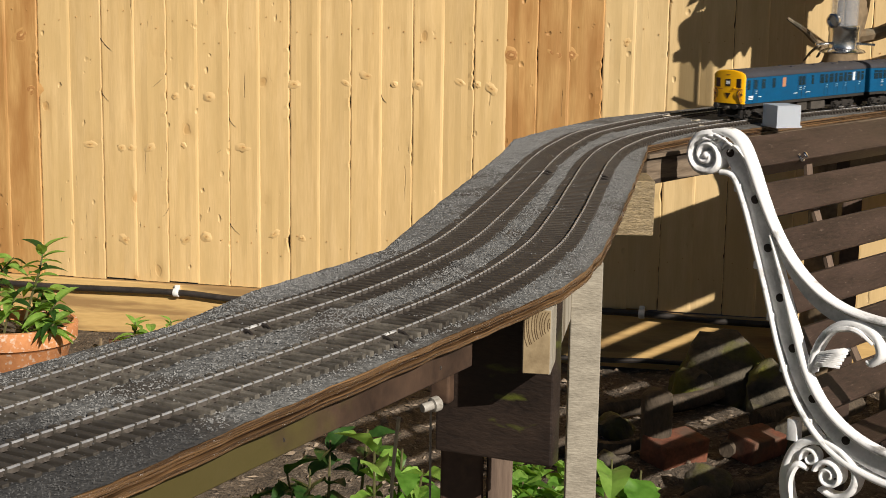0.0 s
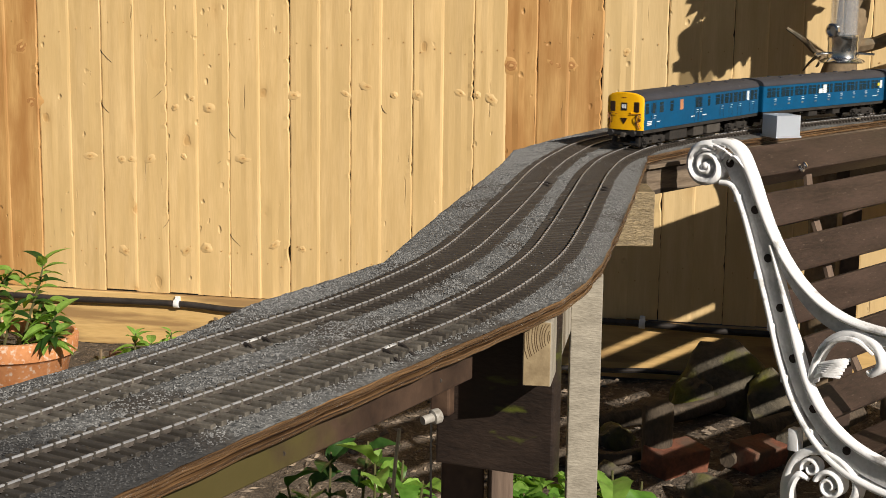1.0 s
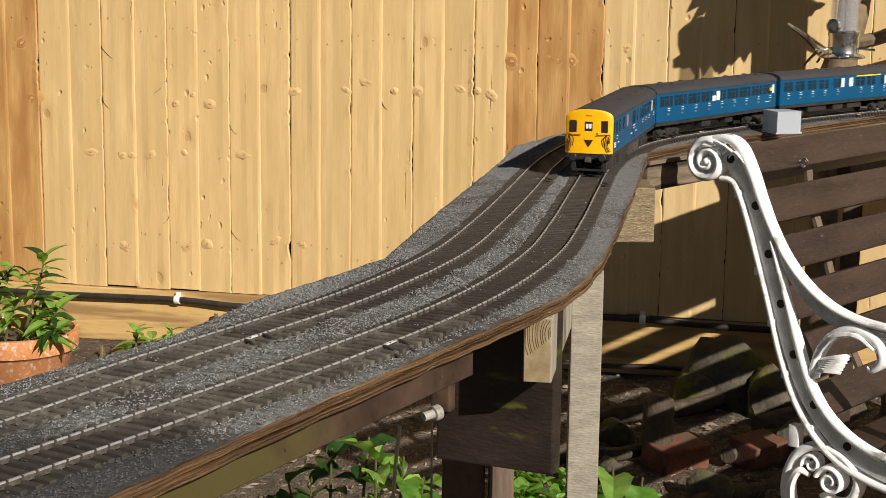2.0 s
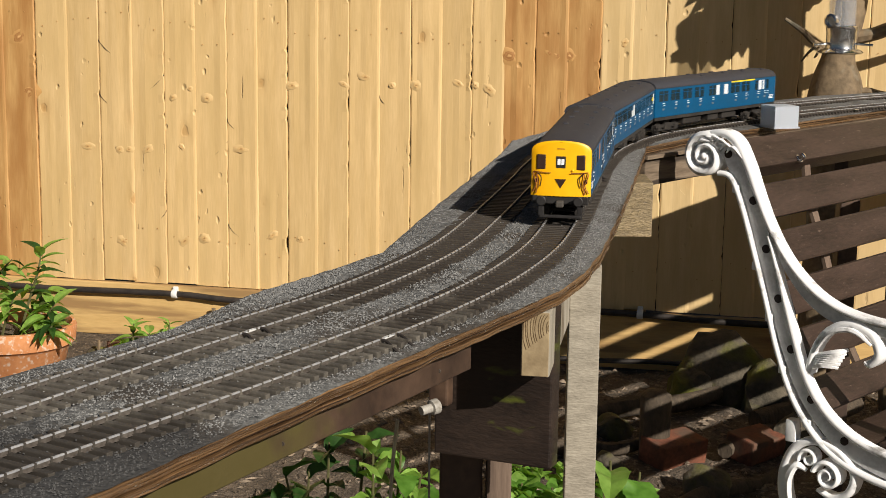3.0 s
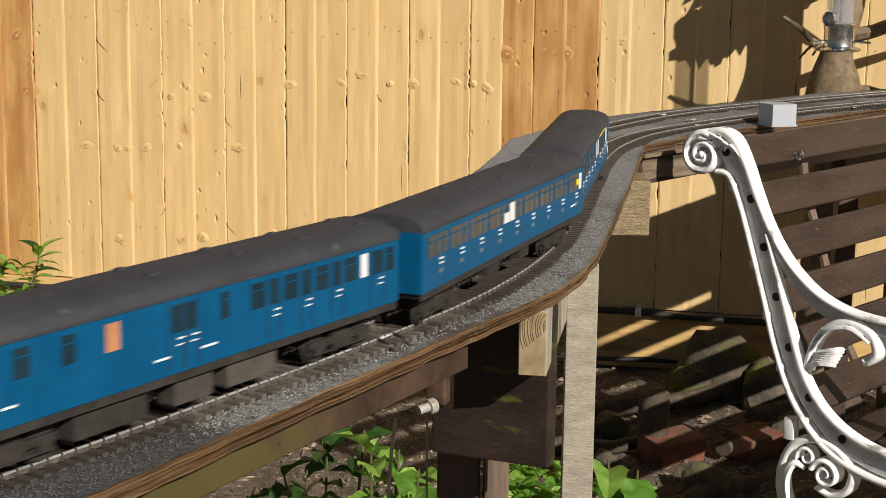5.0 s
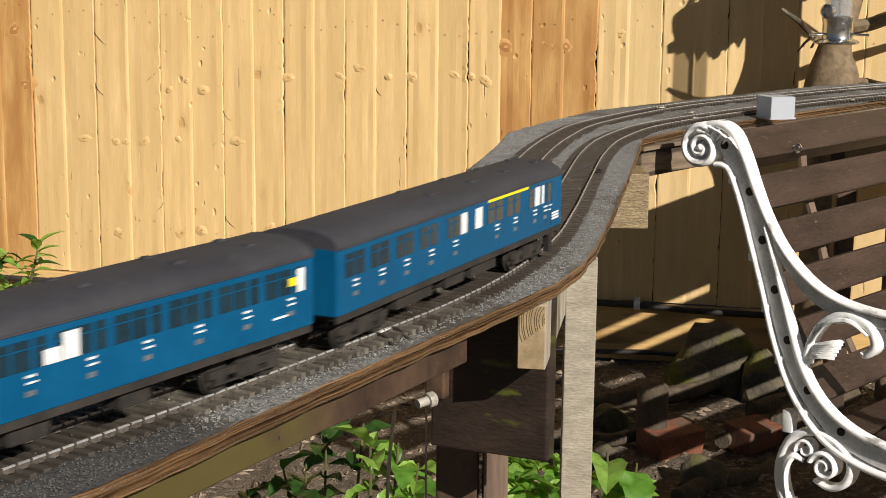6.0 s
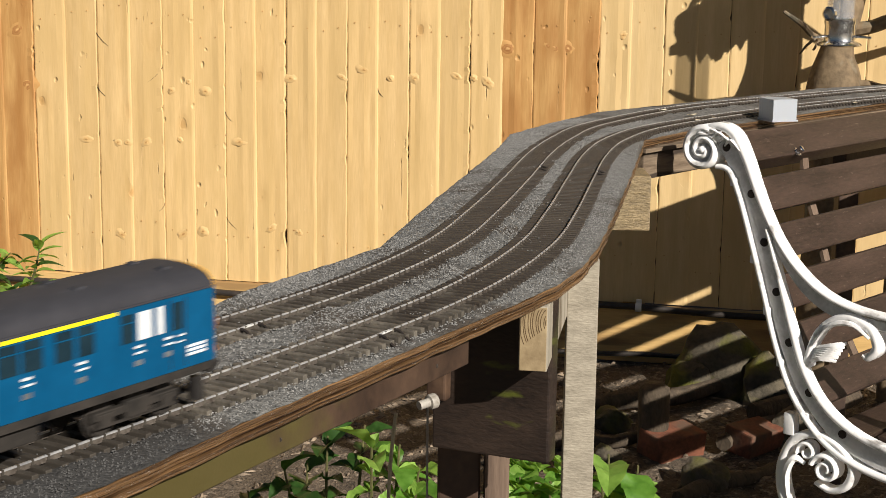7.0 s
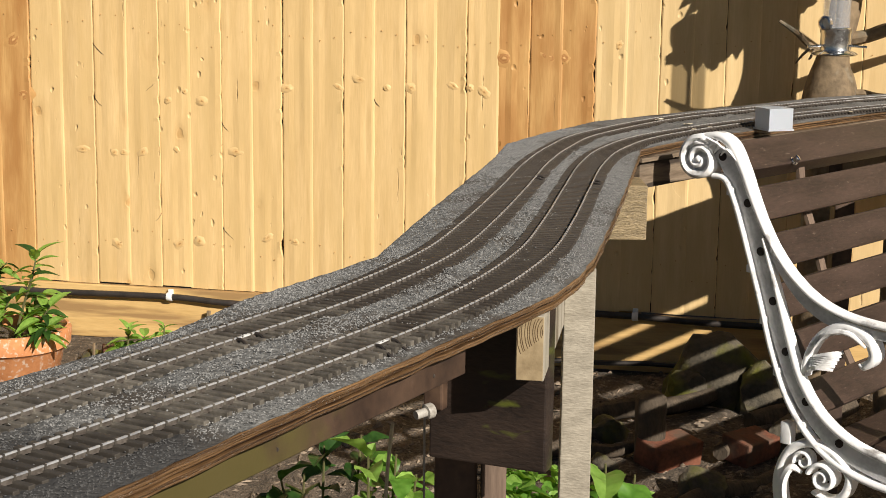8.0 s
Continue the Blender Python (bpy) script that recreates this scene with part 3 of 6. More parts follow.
def build_cable():
    c = thing("garden_cable", "black armoured cable clipped along the fence foot", "cable", FENCE_AT)
    bm = bmesh.new()
    pts = [(-2.6, -0.034, 0.27), (-1.29, -0.034, 0.268), (-1.13, -0.036, 0.267), (-0.752, -0.034, 0.271), (-0.552, -0.036, 0.263), (-0.1, -0.036, 0.27), (0.3, -0.035, 0.29), (0.543, -0.034, 0.291), (0.78, -0.036, 0.284), (1.4, -0.034, 0.285), (3.0, -0.034, 0.285)]
    part("sheath", tube(bm, pts, 0.0088, 10), M_BLACKWIRE, c, smooth=True)
    for u, z in ((-0.752, 0.271), (0.543, 0.291), (1.6, 0.285), (-2.0, 0.27)):
        bm = bmesh.new()
        lathe(bm, [(0.0118, -0.008), (0.0125, -0.006), (0.0125, 0.006), (0.0118, 0.008)], 14, Matrix.Translation((u, -0.034, z)) @ Matrix.Rotation(radians(90), 4, 'Y'))
        box(bm, u - 0.007, u + 0.007, -0.032, -0.022, z + 0.006, z + 0.02, 0.002)
        part("clip", bm, M_CLIP, c, "white plastic cable clip", smooth=True)
    d = thing("ground_pipe", "thin black pipe along the fence base", "pipe", FENCE_AT)
    part("pipe", tube(bmesh.new(), [(-0.6, -0.05, 0.168), (0.34, -0.05, 0.163), (0.6, -0.05, 0.170), (0.9, -0.06, 0.166), (1.6, -0.05, 0.165)], 0.007, 8), M_BLACKWIRE, d, smooth=True)


build_cable()

# ---------------------------------------------------------------- railway on its board
RZ = EYE - 0.271            # top of the rails
NEAR = [(3.2, 3.37), (2.3, 3.56), (1.75, 3.63), (1.40, 3.56), (1.137, 3.38), (0.85, 3.14), (0.609, 2.90), (0.367, 2.60), (0.270, 2.40), (0.217, 2.20), (0.174, 1.95),
        (0.133, 1.70), (0.093, 1.50), (0.026, 1.30), (-0.076, 1.10), (-0.225, 0.85), (-0.384, 0.60), (-0.70, 0.103), (-1.10, -0.525), (-1.60, -1.31)]
FAR = [(3.2, 3.47), (2.4, 3.64), (1.8, 3.745), (1.3, 3.64), (0.954, 3.40), (0.69, 3.16), (0.438, 2.90), (0.255, 2.60), (0.186, 2.40), (0.139, 2.20), (0.095, 1.95),
       (0.048, 1.70), (0.002, 1.50), (-0.076, 1.30), (-0.187, 1.10), (-0.312, 0.87), (-0.47, 0.62), (-0.79, 0.12), (-1.19, -0.51), (-1.69, -1.295)]


class Line:
    """A plan line by its length."""

    def __init__(self, pts):
        self.p = spline(pts, 40)
        self.s = np.r_[0, np.cumsum(np.linalg.norm(np.diff(self.p, axis=0), axis=1))]

    def at(self, s):
        return Vector((np.interp(s, self.s, self.p[:, 0]), np.interp(s, self.s, self.p[:, 1]), 0))


near_line, far_line = Line(NEAR), Line(FAR)
MARK = near_line.s[8 * 40]      # the line's length at the ninth control point


def build_track(line, label, first):
    tr = thing("railway_track", label, "track", group="model railway tracks")
    P = line.p[::4]
    path = np.c_[P, np.full(len(P), RZ)]
    for side in (-0.016, 0.016):
        bm = bmesh.new()
        sec = [(side - 0.0006, -0.0011), (side + 0.0006, -0.0011), (side + 0.0006, -0.0031), (side + 0.0016, -0.0037), (side - 0.0016, -0.0037), (side - 0.0006, -0.0031)]
        rl = part("rail", sweep(bm, path, sec), M_RAILSIDE, tr, "rusty brown rail")
        head = [(side - 0.0009, -0.0003), (side - 0.0006, 0), (side + 0.0006, 0), (side + 0.0009, -0.0003), (side + 0.0009, -0.0010), (side - 0.0009, -0.0010)]
        part("rail_head", sweep(bmesh.new(), path, head), M_RAIL, rl, "bright worn rail top")
    bm = bmesh.new()
    box(bm, -0.0025, 0.0025, -0.0295, 0.0295, -0.0080, -0.0030, 0.0007)
    for y in (-0.016, 0.016):
        box(bm, -0.0018, 0.0018, y - 0.0030, y + 0.0030, -0.0040, -0.0029)
        box(bm, -0.0009, 0.0009, y - 0.00105, y + 0.00105, -0.0029, 0.0001)
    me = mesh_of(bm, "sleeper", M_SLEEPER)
    rest = bmesh.new()
    pitch, s = 0.0111, 0.4
    count = 0
    rng = random.Random(first)
    while s < line.s[-1] - 0.3:
        a, b = line.at(s - 0.004), line.at(s + 0.004)
        d = b - a
        c = line.at(s)
        m = Matrix.Translation((c.x, c.y, RZ)) @ Matrix.Rotation(math.atan2(d.y, d.x) + rng.uniform(-0.03, 0.03), 4, 'Z')
        if 0.75 < c.y < 3.3 and c.x < 0.95 and count < 295:
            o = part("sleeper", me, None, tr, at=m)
            count += 1
        elif c.x < 1.6 and c.y > -0.4:
            k = len(rest.verts)
            box(rest, -0.0025, 0.0025, -0.0295, 0.0295, -0.0080, -0.0030, 0.0, m)
        s += pitch
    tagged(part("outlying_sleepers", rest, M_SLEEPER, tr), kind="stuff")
    # bed under the sleepers, its dark colour holding the shade between them
    bed = bmesh.new()
    part("trackbed", sweep(bed, np.c_[P, np.full(len(P), RZ - 0.0050)], [(-0.0295, -0.0030), (-0.0275, -0.0008), (0.0275, -0.0008), (0.0295, -0.0030)]), M_TRACKBED, tr, "dark bed under the sleepers, gap shade in its colour")
    return tr


near_track = build_track(near_line, "near curving model track with brown sleepers and worn rails", 1)
far_track = build_track(far_line, "far curving model track with brown sleepers and worn rails", 2)

NEAR_EDGE = [(-1.50, -1.25), (-0.177, 0.811), (-0.118, 0.927), (-0.067, 1.024), (0.013, 1.174), (0.062, 1.264), (0.104, 1.346), (0.132, 1.425), (0.158, 1.535), (0.189, 1.703), (0.245, 2.02),
             (0.316, 2.438), (0.392, 2.558), (0.648, 2.866), (0.869, 3.118), (1.10, 3.32), (1.40, 3.50), (2.4, 3.46), (3.2, 3.28)]
FAR_EDGE = [(-1.79, -1.24), (-0.297, 1.033), (-0.208, 1.179), (-0.160, 1.315), (-0.114, 1.401), (-0.058, 1.514), (-0.047, 1.579), (-0.022, 1.728), (0.010, 1.908), (0.054, 2.147), (0.085, 2.32),
            (0.109, 2.494), (0.177, 2.654), (0.282, 2.865), (0.815, 3.445), (1.15, 3.68), (1.6, 3.80), (2.4, 3.68), (3.2, 3.51)]
BOARD_TOP = RZ - 0.0076


TRACK_POINTS = np.array([tuple(line.at(s))[:2] for line in (near_line, far_line) for s in np.arange(0, line.s[-1], 0.014)])


def off_track(x, y):
    """The distance from the nearer track's middle."""
    return float(np.sqrt(np.min((TRACK_POINTS[:, 0] - x) ** 2 + (TRACK_POINTS[:, 1] - y) ** 2)))


def bank(f):
    """How far the ballast is heaped over the board, from edge to edge."""
    return 0.0026 * min(1.0, max(0.0, min(f, 1 - f) - 0.03) / 0.12)


def build_board():
    bd = thing("track_board", "narrow plywood trackbed with grey ballast and weathered brown edge", "trackbed")
    rng = random.Random(8)
    # both edges by the same stations, so that the strip stays even
    A, B = [], []
    for (a0, a1), (b0, b1) in zip(zip(NEAR_EDGE, NEAR_EDGE[1:]), zip(FAR_EDGE, FAR_EDGE[1:])):
        steps = max(3, int(math.hypot(a1[0] - a0[0], a1[1] - a0[1]) / 0.012))
        for k in range(steps):
            f = k / steps
            j = 0.0004 * math.sin(len(A) * 0.9) + rng.uniform(-0.0004, 0.0004)
            A.append((a0[0] + (a1[0] - a0[0]) * f + j, a0[1] + (a1[1] - a0[1]) * f))
            B.append((b0[0] + (b1[0] - b0[0]) * f + j, b0[1] + (b1[1] - b0[1]) * f))
    # three veneers, each worn back by its own amount along the edge
    for layer, (hi, lo) in enumerate(((0.0016, 0.0060), (0.0064, 0.0096), (0.0102, 0.0143))):
        ply = bmesh.new()
        rows = []
        for a, b in zip(A, B):
            w = Vector((a[0] - b[0], a[1] - b[1]))
            w.normalize()
            wear = 0.0016 * noise.noise(Vector((a[0] * 30, a[1] * 30, layer * 9))) + 0.0010 * noise.noise(Vector((a[0] * 140, a[1] * 140, layer * 9))) - (0.0028 if layer == 1 else 0.0004 * layer)
            sag = 0.0005 * noise.noise(Vector((a[0] * 60, a[1] * 60, layer * 5 + 2)))
            e = (a[0] + w.x * wear, a[1] + w.y * wear)
            c = (e[0] - w.x * 0.0008, e[1] - w.y * 0.0008)
            rows.append([ply.verts.new((x, y, z)) for (x, y), z in ((c, BOARD_TOP - hi + sag), (b, BOARD_TOP - hi), (b, BOARD_TOP - lo), (c, BOARD_TOP - lo + sag), (e, BOARD_TOP - lo + 0.0008 + sag), (e, BOARD_TOP - hi - 0.0008 + sag))])
        for p, q in zip(rows, rows[1:]):
            for k in range(6):
                ply.faces.new((p[k], p[(k + 1) % 6], q[(k + 1) % 6], q[k]))
        ply.faces.new(rows[0])
        ply.faces.new(rows[-1])
        part("veneer", ply, M_PLY, bd, "weathered brown plywood edge")
    bal = bmesh.new()
    rows = []
    for i, (a, b) in enumerate(zip(A, B)):
        a, b = Vector((*a, 0)), Vector((*b, 0))
        row = []
        for k in range(41):
            f = 0.0015 + 0.997 * k / 40
            p = a.lerp(b, f)
            heap = max(0.0, noise.noise(Vector((p.x * 28, p.y * 28, 3))) - 0.08) * 0.0060 * min(1.0, max(0.0, min(k, 40 - k) - 1) / 7)
            if off_track(p.x, p.y) < 0.027:
                heap = -0.0022
            z = BOARD_TOP + bank(f) + 0.0010 * noise.noise(Vector((p.x * 90, p.y * 90, 0))) + heap - (0.0012 if k in (0, 40) else 0)
            row.append(bal.verts.new((p.x, p.y, z)))
        rows.append(row)
    for p, q in zip(rows, rows[1:]):
        for k in range(40):
            bal.faces.new((p[k], p[k + 1], q[k + 1], q[k]))
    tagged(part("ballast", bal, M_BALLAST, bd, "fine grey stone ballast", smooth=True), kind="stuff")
    # loose grains
    verts, faces = [], []
    spots = [(a, b) for a, b in zip(A, B) if 0.45 < 0.5 * (a[1] + b[1]) < 2.7]
    g = np.random.RandomState(4)
    for i in range(120000):
        a, b = spots[min(int(len(spots) * g.rand()), len(spots) - 1)]
        f = g.rand()
        along = g.uniform(-0.010, 0.010)
        x = a[0] + (b[0] - a[0]) * f + along * 0.45
        y = a[1] + (b[1] - a[1]) * f + along * 0.89
        if not 0.02 < f < 0.98:
            continue
        if off_track(x, y) < 0.029 and g.rand() < 0.9:
            continue
        r = g.uniform(0.0004, 0.0011)
        o = len(verts)
        z = BOARD_TOP + bank(f) + r * 0.1 + max(0.0, noise.noise(Vector((x * 28, y * 28, 3))) - 0.08) * 0.0060 * min(1.0, max(0.0, min(f, 1 - f) * 40 - 1) / 7)
        j = g.uniform(0.6, 1.3, 6) * r
        an = g.rand() * 6.28
        ca, sa = math.cos(an), math.sin(an)
        verts += [(x + j[0] * ca, y + j[0] * sa, z), (x - j[1] * sa, y + j[1] * ca, z), (x - j[2] * ca, y - j[2] * sa, z), (x + j[3] * sa, y - j[3] * ca, z), (x, y, z + j[4] * 0.8)]
        faces += [(o, o + 1, o + 4), (o + 1, o + 2, o + 4), (o + 2, o + 3, o + 4), (o + 3, o, o + 4)]
    me = bpy.data.meshes.new("grains")
    me.from_pydata(verts, [], faces)
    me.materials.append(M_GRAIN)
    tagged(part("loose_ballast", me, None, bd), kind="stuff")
    return bd


build_board()


def wire_joint(line, s, side, label):
    """A soldered rail joint with a feeder wire beside it."""
    t = thing("rail_feed", label, "wire", group="rail feeds")
    a, b = line.at(s - 0.005), line.at(s + 0.005)
    d = (b - a).normalized()
    n = Vector((d.y, -d.x, 0)) * side
    c = line.at(s) + n * 0.016 + Vector((0, 0, RZ - 0.001))
    bm = bmesh.new()
    tube(bm, [c - d * 0.012, c - d * 0.004, c + d * 0.005, c + d * 0.012], [0.0007, 0.0011, 0.0012, 0.0006], 6)
    part("joiner", bm, M_SOLDER, t, "bright soldered joiner", smooth=True)
    for k in (-0.010, 0.012):
        bm = bmesh.new()
        p = c + d * k
        tube(bm, [p, p + n * 0.006 + Vector((0, 0, -0.001)), p + n * 0.016 + d * 0.004 + Vector((0, 0, -0.0055)), p + n * 0.022 + d * 0.002 + Vector((0, 0, -0.0075))], 0.0013, 6)
        part("wire", bm, M_BLACKWIRE, t, smooth=True)


def s_near(line, x, y):
    return float(line.s[np.argmin(np.hypot(line.p[:, 0] - x, line.p[:, 1] - y))])


SIDE_NEAR = -1
wire_joint(near_line, s_near(near_line, -0.05, 1.14), SIDE_NEAR, "soldered rail joint with a short black feeder wire")
wire_joint(far_line, s_near(far_line, -0.155, 1.155), SIDE_NEAR, "soldered rail joint with two short black wires")
wire_joint(near_line, s_near(near_line, 0.18, 2.02), SIDE_NEAR, "small rail joint with a dark wire")
wire_joint(far_line, s_near(far_line, 0.11, 2.06), SIDE_NEAR, "small rail joint with a dark wire")



def build_scraps():
    rng = random.Random(14)
    for x, y in ((0.441, 2.774), (0.400, 2.849), (0.472, 2.728), (0.436, 2.680), (-0.087, 1.207), (0.797, 3.048), (0.62, 2.86)):
        t = thing("leaf_scrap", "small pale dry leaf scrap lying on the tracks", "leaf litter", Matrix.Translation((x, y, RZ - 0.0040)) @ Matrix.Rotation(rng.uniform(0, 6.2), 4, 'Z'), group="leaf scraps")
        k = 0.0045 if y < 2 else rng.uniform(0.007, 0.013)
        bm = bmesh.new()
        rows = [[bm.verts.new((k * (i / 4 - 0.5) * 2, k * 0.45 * side * math.sin(math.pi * (i + 0.6) / 5.2), 0.0006 + k * 0.25 * abs(i / 4 - 0.5) + k * 0.12 * abs(side))) for side in (-1, 0, 1)] for i in range(5)]
        top = [[bm.verts.new(v.co + Vector((0, 0, 0.0005))) for v in row] for row in rows]
        for grid, turn in ((rows, 1), (top, -1)):
            for p, q in zip(grid, grid[1:]):
                for c in range(2):
                    bm.faces.new((p[c], p[c + 1], q[c + 1], q[c])[::turn])
        part("flake", bm, M_SCRAP, t)


M_SCRAP = surface("pale_dry_leaf", (0.34, 0.27, 0.17), (0.74, 0.68, 0.55), 90, 0.6, 0.4)
build_scraps()

# ---------------------------------------------------------------- supports under the board
UNDER = BOARD_TOP - 0.0145


def build_supports():
    t = thing("fascia_batten", "dark brown batten under the plywood edge", "batten")
    # a deep batten set back under the edge, mossy towards its open end
    E = np.array([(-0.50, 0.307), *NEAR_EDGE[1:5], (0.035, 1.215)])
    s = np.r_[0, np.cumsum(np.hypot(*np.diff(E, axis=0).T))]
    u = np.linspace(0, s[-1], 60)
    line = [(np.interp(a, s, E[:, 0]) - 0.0185, np.interp(a, s, E[:, 1]) + 0.0110, UNDER - 0.001) for a in u]
    sec = [(-0.009, 0.0), (0.0040, 0.0), (0.0040, -0.0030), (0.0080, -0.0030), (0.009, -0.0040), (0.009, -0.0235), (0.008, -0.0245), (-0.009, -0.0245)]
    part("batten", sweep(bmesh.new(), line[:49], sec), M_BATTEN, t, "green mossy length of the batten")
    part("batten", sweep(bmesh.new(), [(x, y, z - 0.0004) for x, y, z in line[48:]], sec), M_BATTEN, t, "brown stained length of the batten")
    for k in (8, 22, 44, 56):
        x, y, z = line[k]
        part("screw", lathe(bmesh.new(), [(0.0016, 0), (0.0016, 0.0006), (0.0006, 0.0007)], 8, Matrix.Translation((x + 0.0079, y - 0.0044, z - 0.014)) @ Matrix.Rotation(radians(60), 4, 'Z') @ Matrix.Rotation(radians(90), 4, 'Y')), M_RAILSIDE, t)

    # cross beam with its end grain to the garden
    b = thing("cross_beam", "sawn softwood cross beam with growth rings on its end", "beam", Matrix.Translation((0.082, 1.325, UNDER - 0.001)) @ Matrix.Rotation(radians(-9), 4, 'Z'))
    part("timber", boxed(-0.0125, 0.0125, 0.0, 0.23, -0.058, 0.0, 0.0015), M_GREYWOOD, b)
    part("end_face", boxed(-0.0115, 0.0115, -0.0015, 0.001, -0.057, -0.001, 0.0005), M_RINGWOOD, b, "pale end grain")
    for k in range(15):
        r = 0.004 + 0.0032 * k + 0.0006 * math.sin(k * 2.3)
        pts = []
        for i in range(25):
            a = radians(90 + 120 * i / 24)
            x, z = 0.016 + r * math.cos(a) * 0.70, -0.014 + r * math.sin(a) * 1.0
            if -0.0110 < x < 0.0110 and -0.0565 < z < -0.0015:
                pts.append((x, -0.0014, z))
        if len(pts) > 2:
            part("growth_ring", tube(bmesh.new(), pts, 0.00042, 4, 2), M_RING, b)

    # big dark board and its leg
    w = thing("bracket_board", "broad dark stained board with moss, fixed across a leg", "board")
    turned = Matrix.Translation((0.048, 1.402, 0)) @ Matrix.Rotation(radians(-24), 4, 'Z')
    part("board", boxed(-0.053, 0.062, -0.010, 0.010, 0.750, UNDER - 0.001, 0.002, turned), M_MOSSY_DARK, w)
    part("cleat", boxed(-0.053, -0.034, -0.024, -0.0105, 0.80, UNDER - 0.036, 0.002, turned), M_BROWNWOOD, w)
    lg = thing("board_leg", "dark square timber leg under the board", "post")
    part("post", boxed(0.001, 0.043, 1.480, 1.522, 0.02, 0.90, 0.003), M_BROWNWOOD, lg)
    part("splint", boxed(0.047, 0.071, 1.470, 1.510, 0.02, 0.86, 0.003), M_WORNRED, lg, "weathered timber splint")

    # pale thin post
    p = thing("thin_post", "pale weathered sawn timber post under the board", "post", Matrix.Translation((0.1435, 1.545, 0)))
    part("post", boxed(-0.0155, 0.0155, -0.010, 0.010, 0.04, UNDER, 0.0012), M_SAWN, p)
    part("strut", boxed(-0.006, 0.006, -0.007, 0.007, -0.075, 0.0, 0.001, Matrix.Translation((-0.020, 0.03, UNDER - 0.002)) @ Matrix.Rotation(radians(10), 4, 'Y')), M_GREYWOOD, p, "short slanting strut")

    # block and timber near the corner
    k = thing("support_block", "speckled sawn timber block with a thin slanting lath", "block", Matrix.Translation((0.262, 2.13, 0)))
    part("block", boxed(-0.027, 0.025, 0.0, 0.09, 0.832, UNDER, 0.0015), M_BLOCK, k)
    part("lath", boxed(-0.006, 0.005, -0.008, -0.002, -0.07, 0.004, 0.001, Matrix.Translation((-0.010, 0, UNDER)) @ Matrix.Rotation(radians(16), 4, 'Y')), M_PLY, k, "thin slanting brown lath")
    d = Vector((0.869 - 0.316, 3.118 - 2.438, 0)).normalized()
    n = Vector((d.y, -d.x, 0))
    o = Vector((0.316, 2.438, 0)) - n * 0.006
    q = thing("edge_timber", "weathered brown timber rail under the board's straight edge", "timber", Matrix.Translation((o.x, o.y, 0)) @ Matrix.Rotation(math.atan2(d.y, d.x), 4, 'Z'))
    part("timber", boxed(0.005, 1.02, -0.002, 0.03, UNDER - 0.050, UNDER - 0.008, 0.002), M_WORNWOOD, q)
    # added to block sun below the timber, mostly hidden by the bench
    part("joist", boxed(0.74, 1.02, 0.0, 0.028, UNDER - 0.105, UNDER - 0.051, 0.002), M_BROWNWOOD, q, "dark deeper joist added to block sun")
    part("top_strip", boxed(-0.002, 1.02, -0.010, 0.03, UNDER - 0.007, UNDER - 0.0005, 0.001), M_WORNWOOD, q, "thin worn strip")
    # unseen joist, added to keep a stripe of sun off the fence
    bend = [(0.80 - 0.006, 3.045 + 0.006), (0.869, 3.122), (1.094, 3.326), (1.395, 3.508), (1.75, 3.62)]
    bent = thing("added_bend_joist", "unseen joist added under the board's bend to block sun", "timber")
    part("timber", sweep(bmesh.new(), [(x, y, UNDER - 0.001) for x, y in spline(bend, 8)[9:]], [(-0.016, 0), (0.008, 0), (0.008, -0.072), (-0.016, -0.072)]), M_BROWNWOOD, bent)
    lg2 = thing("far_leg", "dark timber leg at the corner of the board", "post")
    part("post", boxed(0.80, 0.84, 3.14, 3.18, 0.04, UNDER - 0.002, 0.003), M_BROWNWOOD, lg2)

    # pipe fitting
    f = thing("pipe_fitting", "pale grey plastic pipe end with a flanged cap", "pipe", Matrix.Translation((-0.006, 1.372, 0.806)) @ Matrix.Rotation(radians(-52), 4, 'Z') @ Matrix.Rotation(radians(96), 4, 'X') @ Matrix.Diagonal((0.60, 0.60, 0.60, 1)))
    part("cap", lathe(bmesh.new(), [(0.004, 0.022), (0.0065, 0.022), (0.007, 0.020), (0.007, 0.004), (0.011, 0.003), (0.0118, 0.001), (0.0118, -0.008), (0.010, -0.010), (0.006, -0.010)], 20), M_PLASTICGREY, f, smooth=True)


M_BLOCK = surface("speckled_sawn_timber", (0.10, 0.072, 0.036), (0.38, 0.29, 0.16), 45, 0.6, 1.0, stretch=(1, 1, 5.0), fine=4, spot=(0.10, 0.075, 0.04), spot_scale=260, spot_amount=0.2)
M_WORNRED = surface("worn_red_brown_timber", (0.07, 0.045, 0.032), (0.20, 0.14, 0.10), 10, 0.8, 0.6, stretch=(4, 4, 0.6), fine=6)
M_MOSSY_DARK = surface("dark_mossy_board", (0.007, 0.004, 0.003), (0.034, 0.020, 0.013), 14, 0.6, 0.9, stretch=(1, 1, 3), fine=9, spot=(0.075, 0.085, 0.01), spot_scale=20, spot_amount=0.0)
tone_over(M_MOSSY_DARK, (0.050, 0.055, 0.010), 0.116, -0.018)
M_WORNWOOD = surface("worn_brown_grey_timber", (0.08, 0.055, 0.035), (0.30, 0.23, 0.16), 10, 0.75, 0.6, stretch=(0.5, 4, 6), fine=6, spot=(0.04, 0.028, 0.02), spot_scale=10, spot_amount=0.25)
M_BATTEN = surface("brown_batten_with_moss", (0.022, 0.012, 0.008), (0.080, 0.046, 0.028), 14, 0.6, 0.6, fine=7)


tone_over(M_BATTEN, (0.080, 0.066, 0.017), -0.095, 0.06)
build_supports()

